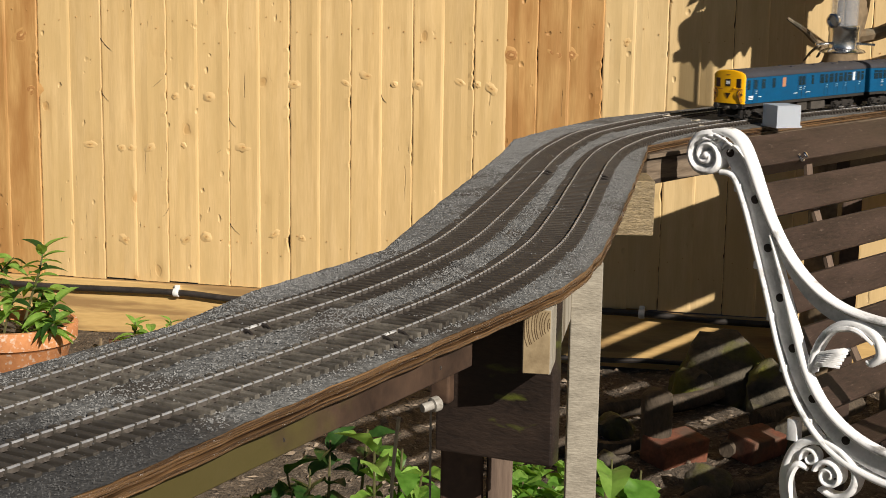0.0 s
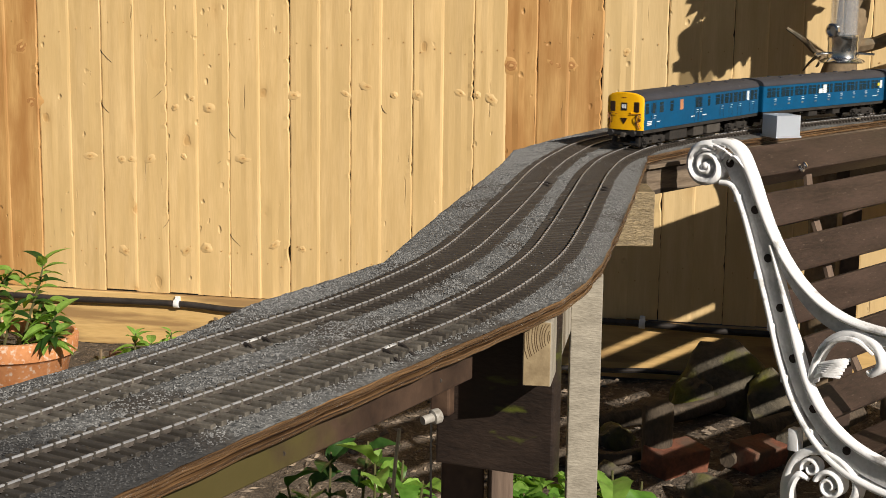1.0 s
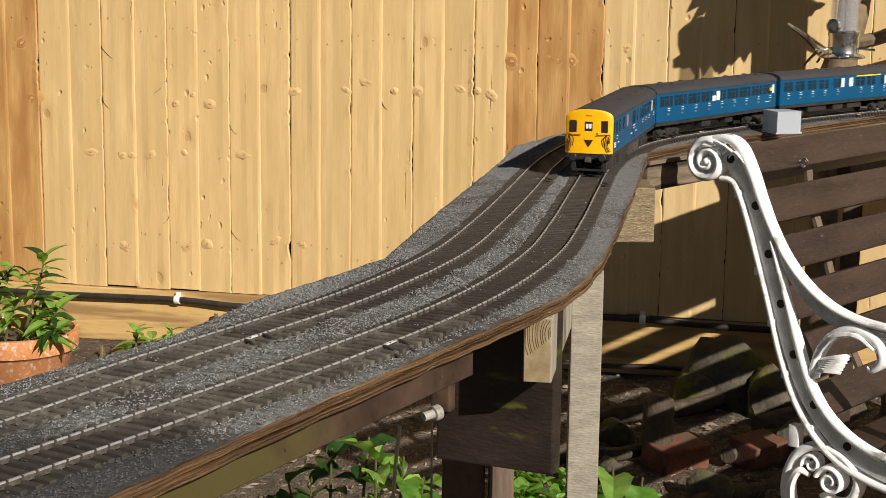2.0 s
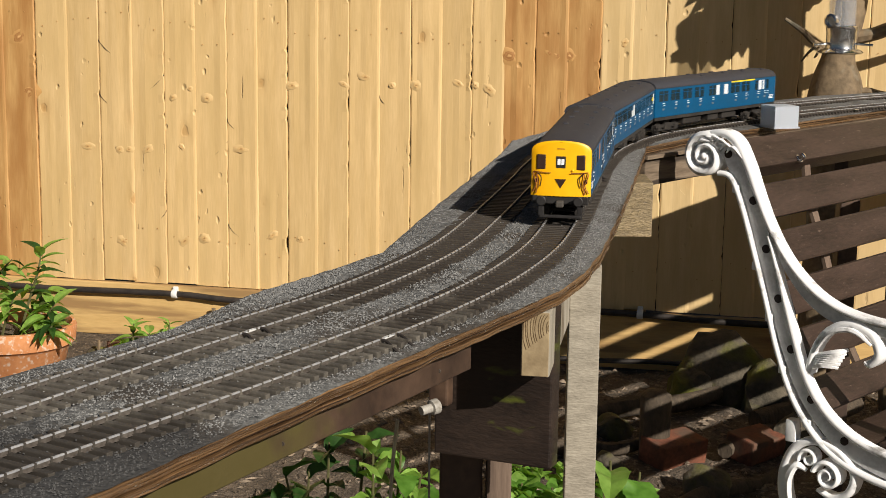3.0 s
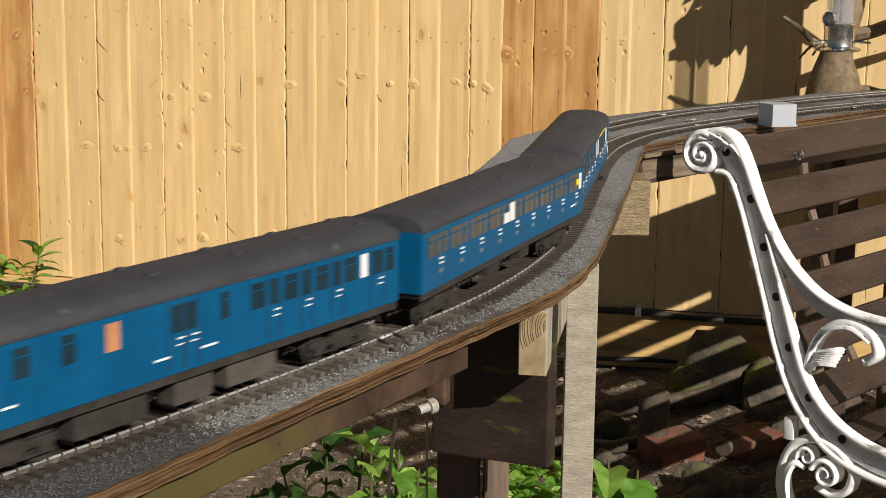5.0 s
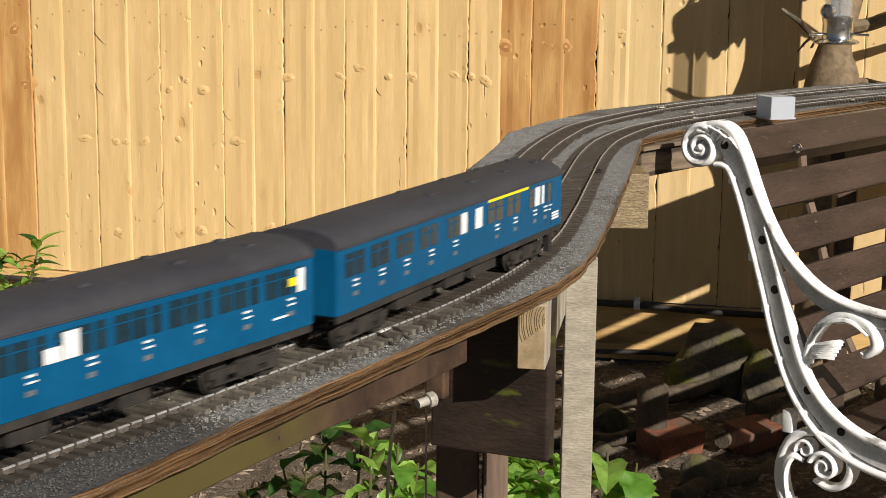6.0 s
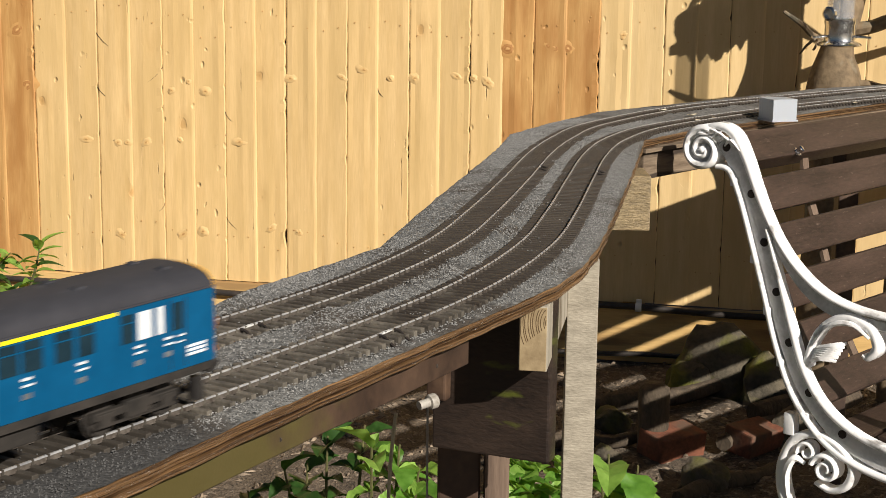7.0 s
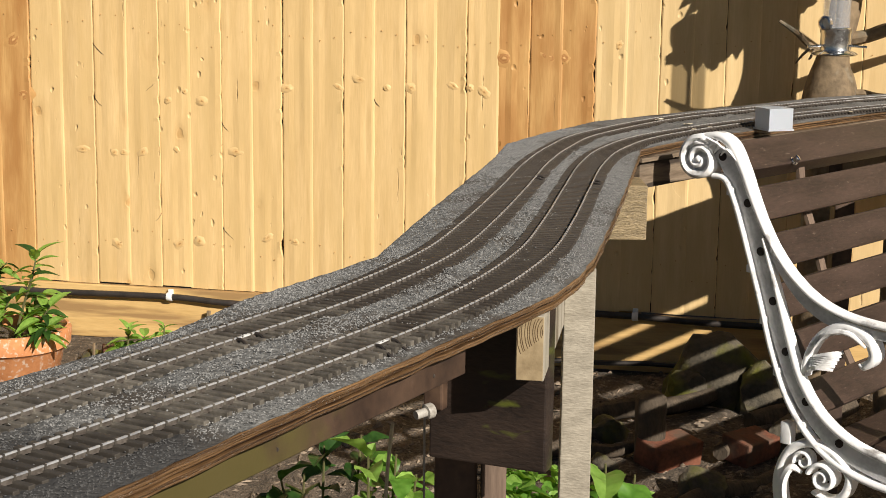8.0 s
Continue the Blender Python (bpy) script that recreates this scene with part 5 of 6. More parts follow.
def build_small_ground():
    c = thing("garden_cane", "thin pale dry cane standing in the soil", "cane")
    part("cane", tube(bmesh.new(), [(-0.066, 1.86, 0.02), (-0.063, 1.86, 0.35), (-0.058, 1.85, 0.560), (-0.050, 1.84, 0.655)], 0.0024, 6), M_CANE, c, smooth=True)
    w = thing("white_wire", "thin white wire hanging behind a leg", "wire")
    part("wire", tube(bmesh.new(), [(-0.008, 1.60, 0.745), (-0.010, 1.60, 0.70), (-0.005, 1.6, 0.01)], 0.0012, 6), M_PLASTICGREY, w, smooth=True)
    for (x, y, z, a, L) in ((-0.838, 4.02, 0.170, 15, 0.06), (0.516, 3.34, 0.150, 35, 0.13), (0.700, 3.36, 0.155, 38, 0.11)):
        o = thing("brick", "broken red clay brick lying in the soil", "brick", Matrix.Translation((x, y, z)) @ Matrix.Rotation(radians(a), 4, 'Z') @ Matrix.Rotation(radians(8), 4, 'X'), group="loose bricks")
        bm = boxed(-L / 2, L / 2, -0.04, 0.04, -0.03, 0.028, 0.004)
        part("body", bm, M_BRICK, o)
    st = thing("stump", "dark upright log stump in the soil", "log", Matrix.Translation((0.475, 3.35, 0.06)))
    part("log", lathe(bmesh.new(), [(0.036, 0), (0.034, 0.1), (0.035, 0.2), (0.033, 0.21), (0.02, 0.22)], 14), M_LOG, st, smooth=True)
    for k, (x, y, z, a, L, r) in enumerate(((0.50, 3.62, 0.165, 30, 0.42, 0.022), (0.72, 3.45, 0.150, 52, 0.30, 0.018), (0.33, 3.36, 0.140, 12, 0.26, 0.016), (0.62, 3.16, 0.12, 40, 0.34, 0.017), (0.86, 3.56, 0.17, 25, 0.3, 0.024))):
        o = thing("log", "dark fallen log lying on the soil", "log", Matrix.Translation((x, y, z)) @ Matrix.Rotation(radians(a), 4, 'Z'), group="bed logs")
        part("bark", tube(bmesh.new(), [(-L / 2, 0, 0), (-L / 6, 0.01, 0.006), (L / 5, -0.008, 0.0), (L / 2, 0.004, 0.008)], [r, r * 1.1, r, r * 0.8], 9), M_LOG, o, smooth=True)
    rng = random.Random(21)
    for (x, y, r, h) in ((0.70, 3.82, 0.115, 0.155), (0.80, 3.72, 0.07, 0.12), (0.40, 3.5, 0.05, 0.05), (0.56, 3.15, 0.05, 0.06), (0.80, 3.4, 0.06, 0.09), (0.36, 3.25, 0.04, 0.05), (0.62, 3.75, 0.06, 0.1), (-0.9, 4.05, 0.03, 0.03), (0.15, 3.7, 0.04, 0.05), (0.9, 3.6, 0.05, 0.1)):
        s = thing("stone", "rough dark mossy stone lying in the bed", "stone", Matrix.Translation((x, y, ground_height(x, y) - 0.01)), group="bed stones")
        bm = bmesh.new()
        bmesh.ops.create_icosphere(bm, subdivisions=3, radius=1)
        o = Vector((rng.uniform(0, 50), 0, 0))
        for v in bm.verts:
            k = 1 + 0.35 * noise.noise(v.co * 1.3 + o) + 0.12 * noise.noise(v.co * 4 + o)
            v.co = Vector((v.co.x * r * k, v.co.y * r * 0.8 * k, max(v.co.z, -0.3) * h * 0.8 * k + h * 0.25))
        part("rock", bm, M_STONE, s, smooth=True)
    s = thing("dry_stick", "short dark stick leaning on the fence", "stick")
    part("stick", tube(bmesh.new(), [(-0.64, 4.27, 0.15), (-0.632, 4.285, 0.21), (-0.63, 4.29, 0.24)], 0.006, 6), M_BARK, s, smooth=True)
    s = thing("dry_stick", "thin dark stick standing in the soil by the pot", "stick")
    part("stick", tube(bmesh.new(), [(-0.895, 4.02, 0.11), (-0.893, 4.02, 0.17), (-0.892, 4.025, 0.21)], 0.004, 6), M_BARK, s, smooth=True)
    # litter of chips, twigs and pebbles on the bed
    verts, faces = [], []
    g = np.random.RandomState(9)
    for i in range(5200):
        x, y = g.uniform(-1.0, 1.4), g.uniform(1.8, 4.1)
        z = ground_height(x, y)
        a, r = g.rand() * 6.28, g.uniform(0.003, 0.011)
        d = np.array([math.cos(a), math.sin(a)]) * r * g.uniform(1, 2.5)
        e = np.array([-math.sin(a), math.cos(a)]) * r * g.uniform(.3, .8)
        o = len(verts)
        t = g.uniform(0.002, 0.008)
        verts += [(x - d[0], y - d[1], z), (x + e[0], y + e[1], z), (x + d[0], y + d[1], z + t * 0.5), (x - e[0], y - e[1], z), (x, y, z + t)]
        faces += [(o, o + 1, o + 4), (o + 1, o + 2, o + 4), (o + 2, o + 3, o + 4), (o + 3, o, o + 4)]
    me = bpy.data.meshes.new("litter")
    me.from_pydata(verts, [], faces)
    me.materials.append(M_LITTER)
    tagged(part("bed_litter", me, None), "brown bark chips and pebbles scattered on soil", "litter", kind="stuff")


M_LITTER = surface("bark_chips_and_pebbles", (0.02, 0.014, 0.010), (0.40, 0.31, 0.22), 25, 0.75, 0.0, fine=3)
build_small_ground()

# ---------------------------------------------------------------- tree and bird feeder


def build_tree():
    t = thing("garden_tree", "small gnarled tree with a swollen trunk and large lobed leaves", "tree", Matrix.Translation((0.945, 3.80, 0)))
    tr = bmesh.new()
    tube(tr, [(0.0, 0, 0.05), (0.0, 0, 0.5), (-0.003, 0, 0.80), (-0.006, 0, 0.875), (-0.004, 0, 0.935), (0.0, 0, 0.99), (0.02, 0.0, 1.10), (0.035, 0.01, 1.35), (0.03, 0.0, 1.7)], [0.075, 0.060, 0.058, 0.068, 0.060, 0.044, 0.036, 0.036, 0.022], 16, 6)
    for v in tr.verts:
        v.co += v.normal * 0 + Vector((noise.noise(v.co * 9), noise.noise(v.co * 9 + Vector((7, 0, 0))), 0)) * 0.010
    part("trunk", tr, M_BARK, t, smooth=True)
    limbs = [([(0.02, 0, 1.03), (0.07, -0.02, 1.04), (0.13, -0.02, 1.06), (0.3, -0.02, 1.10)], 0.020), ([(0.0, 0, 0.89), (0.06, -0.03, 0.905), (0.12, -0.03, 0.895), (0.30, -0.03, 0.90)], 0.013), ([(-0.02, 0, 1.0), (-0.07, -0.03, 1.02), (-0.10, -0.05, 1.045), (-0.145, -0.05, 1.075)], 0.009),
             ([(-0.06, -0.03, 1.015), (-0.085, -0.04, 0.995), (-0.10, -0.04, 0.975)], 0.004), ([(-0.05, -0.02, 1.01), (-0.065, -0.04, 0.99), (-0.07, -0.04, 0.985)], 0.004),
             ([(0.03, 0, 1.30), (0.0, -0.07, 1.37), (-0.034, -0.143, 1.376)], 0.008), ([(0.03, 0, 1.25), (0.12, -0.05, 1.2), (0.2, -0.05, 1.13)], 0.014), ([(0.03, 0, 1.5), (0.15, 0.0, 1.6), (0.3, 0.0, 1.66)], 0.012)]
    for pts, r in limbs:
        part("branch", tube(bmesh.new(), pts, [r] + [r * 0.8] * (len(pts) - 2) + [r * 0.45], 8, 5), M_BARK, t, smooth=True)
    # unseen stem, added to cast a dark band on the fence
    part("stem", tube(bmesh.new(), [(0.145, -0.105, 0.05), (0.142, -0.105, 0.6), (0.139, -0.102, 1.2), (0.125, -0.100, 1.7)], [0.030, 0.025, 0.022, 0.03], 12, 5), M_BARK, t, "unseen stem added to shade the fence", smooth=True)
    part("branch", tube(bmesh.new(), [(0.135, -0.10, 1.30), (0.05, -0.08, 1.33), (-0.04, -0.10, 1.30)], [0.018, 0.013, 0.008], 8, 5), M_BARK, t, smooth=True)
    rng = random.Random(31)
    facing = -SUN_WAY
    for i in range(44):
        # spread across the light, over the feeder, placed for their shadow on the fence
        p, a = rng.uniform(-0.055, 0.065), rng.uniform(0.03, 0.12)
        fall = 0.494 * (a * 1.147 + 0.324 - 1.207 * p)
        c = Vector((a * 0.566 + p * 0.824, -a * 0.824 + p * 0.566, rng.uniform(1.03 - 0.2 * min(0, p), 1.22) + fall))
        n = (facing + Vector((rng.uniform(-.5, .5), rng.uniform(-.5, .5), rng.uniform(-.5, .5)))).normalized()
        x = Vector((rng.uniform(-1.0, 0.2), 0, rng.uniform(-0.9, 0.5)))
        # the first three lie level to cast a dish-shaped shadow
        if i < 3:
            c, x = Vector((0.0 + 0.02 * i, -0.072, 1.212)), Vector((-1, 0, -0.05))
        x = (x - n * x.dot(n)).normalized()
        y = n.cross(x)
        k = rng.uniform(0.55, 0.85)
        m = Matrix((x, y, n)).transposed().to_4x4()
        part("leaf", rng.choice(BIG), None, t, at=Matrix.Translation(c) @ m @ Matrix.Diagonal((k, k, k, 1)))


build_tree()


def build_feeder():
    f = thing("bird_feeder", "clear tube bird feeder with bright steel base and perches", "bird feeder", Matrix.Translation((0.911, 3.657, 1.001)) @ Matrix.Diagonal((1.03, 1.03, 1.03, 1)))
    part("tube", lathe(bmesh.new(), [(0.030, 0.045), (0.030, 0.30), (0.028, 0.30), (0.028, 0.045)], 28), M_TUBE, f, "clear plastic seed tube", smooth=True)
    part("base", lathe(bmesh.new(), [(0.010, -0.002), (0.046, 0.000), (0.050, 0.003), (0.046, 0.007), (0.034, 0.012), (0.033, 0.016), (0.033, 0.048), (0.0345, 0.050), (0.0345, 0.060), (0.0315, 0.062), (0.0315, 0.056)], 32), M_STEEL, f, "bright spun steel base", smooth=True)
    port = bmesh.new()
    lathe(port, [(0.010, 0), (0.016, 0.002), (0.016, 0.012), (0.012, 0.014), (0.010, 0.006)], 18, Matrix.Translation((-0.026, -0.022, 0.072)) @ Matrix.Rotation(radians(90), 4, 'X') @ Matrix.Rotation(radians(-45), 4, 'Y'))
    part("seed_port", port, M_STEEL, f, smooth=True)
    for s in (-1, 1):
        part("perch", tube(bmesh.new(), [(s * 0.03, -0.01, 0.022), (s * 0.066, -0.02, 0.020)], 0.0028, 6), M_STEEL, f, smooth=True)
    part("core_rod", tube(bmesh.new(), [(0, 0, 0.05), (0, 0, 0.31)], 0.004, 6), M_STEEL, f, smooth=True)
    part("lid", lathe(bmesh.new(), [(0.034, 0.296), (0.034, 0.318), (0.015, 0.330), (0.004, 0.332)], 24), M_STEEL, f, smooth=True)
    part("hanger", tube(bmesh.new(), [(0, 0, 0.328), (0, 0, 0.345), (0.0, 0.0, 0.36)], 0.0015, 6), M_STEEL, f)


build_feeder()

# ---------------------------------------------------------------- the train
HALF, FLOOR, CANT, CROWN = 0.0314, 0.0300, 0.0758, 0.0880   # half width, body foot, cantrail and roof height
CAR, PITCH, PIVOT = 0.4274, 0.4466, 0.155


def roof_points(n=14, grow=0.0):
    a = []
    for i in range(n + 1):
        th = math.pi * i / n
        a.append(((HALF + grow) * math.copysign(abs(math.cos(th)) ** 0.80, math.cos(th)), CANT + (CROWN - CANT + grow) * math.sin(th) ** 0.85))
    return a


def pane(side, x0, x1, z0, z1, proud=0.0004):
    """A thin panel on a car's side."""
    y = HALF * side
    return boxed(x0, x1, min(y - 0.001 * side, y + proud * side), max(y - 0.001 * side, y + proud * side), z0, z1, 0.0)


def build_car(label, cab, bays, stripe=None):
    """bays: (centre from the front, width, kind) along the side."""
    c = thing("railway_carriage", label, "train", group="train carriages")
    h = CAR / 2
    body = bmesh.new()
    sec = [(-HALF, FLOOR), (HALF, FLOOR), (HALF, CANT)] + [(-HALF, CANT)]
    bar_rows = []
    for x in (-h, -h + 0.002, h - 0.002, h):
        k = 0.0008 if abs(x) == h else 0
        bar_rows.append([body.verts.new((x, y * (1 - k * 20), z)) for y, z in sec])
    for p, q in zip(bar_rows, bar_rows[1:]):
        for k in range(4):
            body.faces.new((p[k], p[(k + 1) % 4], q[(k + 1) % 4], q[k]))
    body.faces.new(bar_rows[0])
    body.faces.new(bar_rows[-1])
    bo = part("body", body, M_BLUE, c, "rail blue body side")
    roof = bmesh.new()
    rp = roof_points()
    rows = []
    for x, g, dz in ((-h + 0.0005, -0.0015, -0.001), (-h + 0.003, 0.0004, 0), (h - 0.003, 0.0004, 0), (h - 0.0005, -0.0002, 0.0)):
        rows.append([roof.verts.new((x, y * (1 + g * 10), z + dz)) for y, z in rp])
    for p, q in zip(rows, rows[1:]):
        for k in range(len(rp) - 1):
            roof.faces.new((p[k], p[k + 1], q[k + 1], q[k]))
    for r in (rows[0], rows[-1]):
        roof.faces.new(r)
    part("roof", roof, M_ROOF, c, "dusty dark grey roof", smooth=True)
    for x in ([0.06, 0.13, -0.02, -0.1, -0.17] if not cab else [0.03, -0.05, -0.12, -0.19]):
        v = bmesh.new()
        for s in (-0.012, 0.012):
            box(v, x - 0.004, x + 0.004, s - 0.003, s + 0.003, CROWN - 0.0035, CROWN + 0.0008, 0.0008)
        part("roof_vent", v, M_ROOF, c)
    for s in (-1, 1):
        g = boxed(-h + 0.002, h - 0.002, min(s * HALF, s * (HALF + 0.0008)), max(s * HALF, s * (HALF + 0.0008)), CANT - 0.0006, CANT + 0.0006)
        part("gutter", g, M_ROOF, c)
        w0, w1 = 0.0548, 0.0712
        for at, width, kind in bays:
            x = h - at
            if kind == 'w':
                part("window", pane(s, x - width / 2, x + width / 2, w0, w1), M_GLASS, bo, "dark window")
                part("window_top", pane(s, x - width / 2, x + width / 2, w1 - 0.0052, w1 - 0.0045, 0.0007), M_BLUE, bo)
            elif kind == 'b':
                part("window", pane(s, x - width / 2, x + width / 2, w0, w1), M_BLIND, bo, "window with a white blind")
            elif kind == 'o':
                part("window", pane(s, x - width / 2, x + width / 2, w0, w1), M_INTERIOR, bo, "window with an orange partition behind")
            elif kind == 'd':
                part("window", pane(s, x - width / 2, x + width / 2, w0, w1), M_GLASS, bo, "door window")
                dr = bmesh.new()
                for xx in (x - width / 2 - 0.0025, x + width / 2 + 0.0025):
                    box(dr, xx - 0.0003, xx + 0.0003, min(s * (HALF - 0.001), s * (HALF + 0.0003)), max(s * (HALF - 0.001), s * (HALF + 0.0003)), FLOOR + 0.002, CANT - 0.003)
                part("door_seam", dr, M_BLACK, bo)
                part("door_handle", pane(s, x - width / 2 - 0.001, x - width / 2 + 0.004, w0 - 0.0042, w0 - 0.0033, 0.0012), M_WHITE, bo, "white door handle")
                part("door_mark", pane(s, x - width / 2 - 0.0005, x - width / 2 + 0.005, w0 - 0.0080, w0 - 0.0073, 0.0008), M_WHITE, bo)
            elif kind == 'm':
                part("door_handle", pane(s, x - 0.003, x + 0.003, w0 - 0.0040, w0 - 0.0028, 0.0012), M_WHITE, bo, "white door handle")
                part("door_mark", pane(s, x - 0.0045, x + 0.0025, w0 - 0.0076, w0 - 0.0066, 0.0008), M_WHITE, bo)
                part("door_mark", pane(s, x - 0.003, x + 0.003, w0 - 0.0145, w0 - 0.0115, 0.0006), M_STEELTRIM, bo)
            elif kind == 'h':
                part("blind", pane(s, x - width / 2, x + width / 2, w0, w0 + 0.0085, 0.0008), M_BLIND, bo, "half-drawn white blind")
            elif kind == 'f':
                part("blind", pane(s, x - width / 2, x + width / 2, w0, w1 - 0.001, 0.0008), M_BLIND, bo, "drawn white blind")
            elif kind == 'y':
                part("label_square", pane(s, x - width / 2, x + width / 2, w0 + 0.005, w1 - 0.006, 0.0010), M_STRIPE, bo, "yellow window label")
            elif kind == 'l':
                part("number_bar", pane(s, x - width / 2, x + width / 2, FLOOR + 0.0105, FLOOR + 0.0118, 0.0006), M_WHITE, bo)
            elif kind == 'n':
                for k in range(3):
                    part("number_bar", pane(s, x - width / 2, x + width / 2, FLOOR + 0.007 + 0.0025 * k, FLOOR + 0.0085 + 0.0025 * k, 0.0006), M_WHITE, bo)
        if stripe:
            part("yellow_stripe", pane(s, h - stripe[1], h - stripe[0], CANT - 0.0034, CANT - 0.0012, 0.0006), M_STRIPE, bo, "yellow first-class stripe")
    # underframe
    un = bmesh.new()
    box(un, -h + 0.003, h - 0.003, -HALF + 0.003, HALF - 0.003, FLOOR - 0.004, FLOOR, 0.0)
    for s in (-1, 1):
        box(un, -h + 0.002, h - 0.002, min(s * (HALF - 0.003), s * (HALF - 0.0008)), max(s * (HALF - 0.003), s * (HALF - 0.0008)), FLOOR - 0.0055, FLOOR - 0.0005)
    part("underframe", un, M_UNDER, c)
    rng = random.Random(int(cab) + 3)
    for x, L in ((-0.075, 0.05), (-0.01, 0.035), (0.05, 0.06)) if cab else ((0.02, 0.03), (-0.06, 0.025)):
        for s in (-1, 1):
            y0 = s * (HALF - 0.006)
            part("equipment_box", boxed(x, x + L, min(y0, y0 - s * 0.014), max(y0, y0 - s * 0.014), 0.007 if cab > 0 else 0.013, FLOOR - 0.004, 0.001), M_GREYTANK if cab > 0 and (s > 0) == (x < 0) else M_UNDER, c)
    for x in (-PIVOT, PIVOT):
        bg = bmesh.new()
        box(bg, x - 0.008, x + 0.008, -0.02, 0.02, 0.012, FLOOR - 0.004)
        for s in (-1, 1):
            y = s * 0.0195
            box(bg, x - 0.036, x + 0.036, y - 0.0022, y + 0.0022, 0.0105, 0.0155, 0.0008)
            for k in (-0.026, 0.026):
                box(bg, x + k - 0.0055, x + k + 0.0055, y - 0.003, y + 0.0035, 0.006, 0.0145, 0.0008)
            box(bg, x - 0.010, x + 0.010, y - 0.0025, y + 0.0035, 0.007, 0.018, 0.001)
            box(bg, x - 0.034, x + 0.034, y + 0.001, y + 0.0025, 0.006, 0.0075)
        b = part("bogie", bg, M_UNDER, c)
        for k in (-0.026, 0.026):
            wh = bmesh.new()
            for s in (-1, 1):
                lathe(wh, [(0.004, 0.0), (0.0105, 0.0), (0.0105, 0.003), (0.0118, 0.0032), (0.0118, 0.0042), (0.004, 0.0042)], 20, Matrix.Translation((x + k, s * 0.0180, 0.0106)) @ Matrix.Rotation(radians(90) * s, 4, 'X'))
            lathe(wh, [(0.0018, -0.017), (0.0018, 0.017)], 8, Matrix.Translation((x + k, 0, 0.0106)) @ Matrix.Rotation(radians(90), 4, 'X'))
            part("wheelset", wh, M_UNDER, b, smooth=True)
    # ends
    for e in (1, -1):
        if cab == e:
            build_cab(c, e, h)
        else:
            arc = roof_points(14, 0.0004)
            ring = bmesh.new()
            rows_ = [[ring.verts.new((e * (h - 0.0022), y, z)) for y, z in arc], [ring.verts.new((e * (h + 0.0003), y * 0.995, z - 0.0003)) for y, z in arc]]
            for i in range(len(arc) - 1):
                ring.faces.new((rows_[0][i], rows_[0][i + 1], rows_[1][i + 1], rows_[1][i]))
            ring.faces.new(rows_[1])
            ring.faces.new(rows_[0])
            part("roof_end", ring, M_ROOF, c)
            g = boxed(min(e * (h - 0.001), e * (h + 0.0045)), max(e * (h - 0.001), e * (h + 0.0045)), -0.011, 0.011, FLOOR + 0.002, CANT + 0.006, 0.001)
            part("gangway", g, M_BLACK, c, "black gangway between carriages")
            part("end_panel", boxed(min(e * (h - 0.0005), e * (h + 0.0006)), max(e * (h - 0.0005), e * (h + 0.0006)), -HALF + 0.002, HALF - 0.002, FLOOR, CANT), M_BLUE, c, "grimy blue end panel")
        cp = tube(bmesh.new(), [(e * (h - 0.004), 0, FLOOR - 0.009), (e * (h + 0.0055), 0, FLOOR - 0.009)], 0.0022, 6)
        part("coupling", cp, M_BLACK, c)
    return c


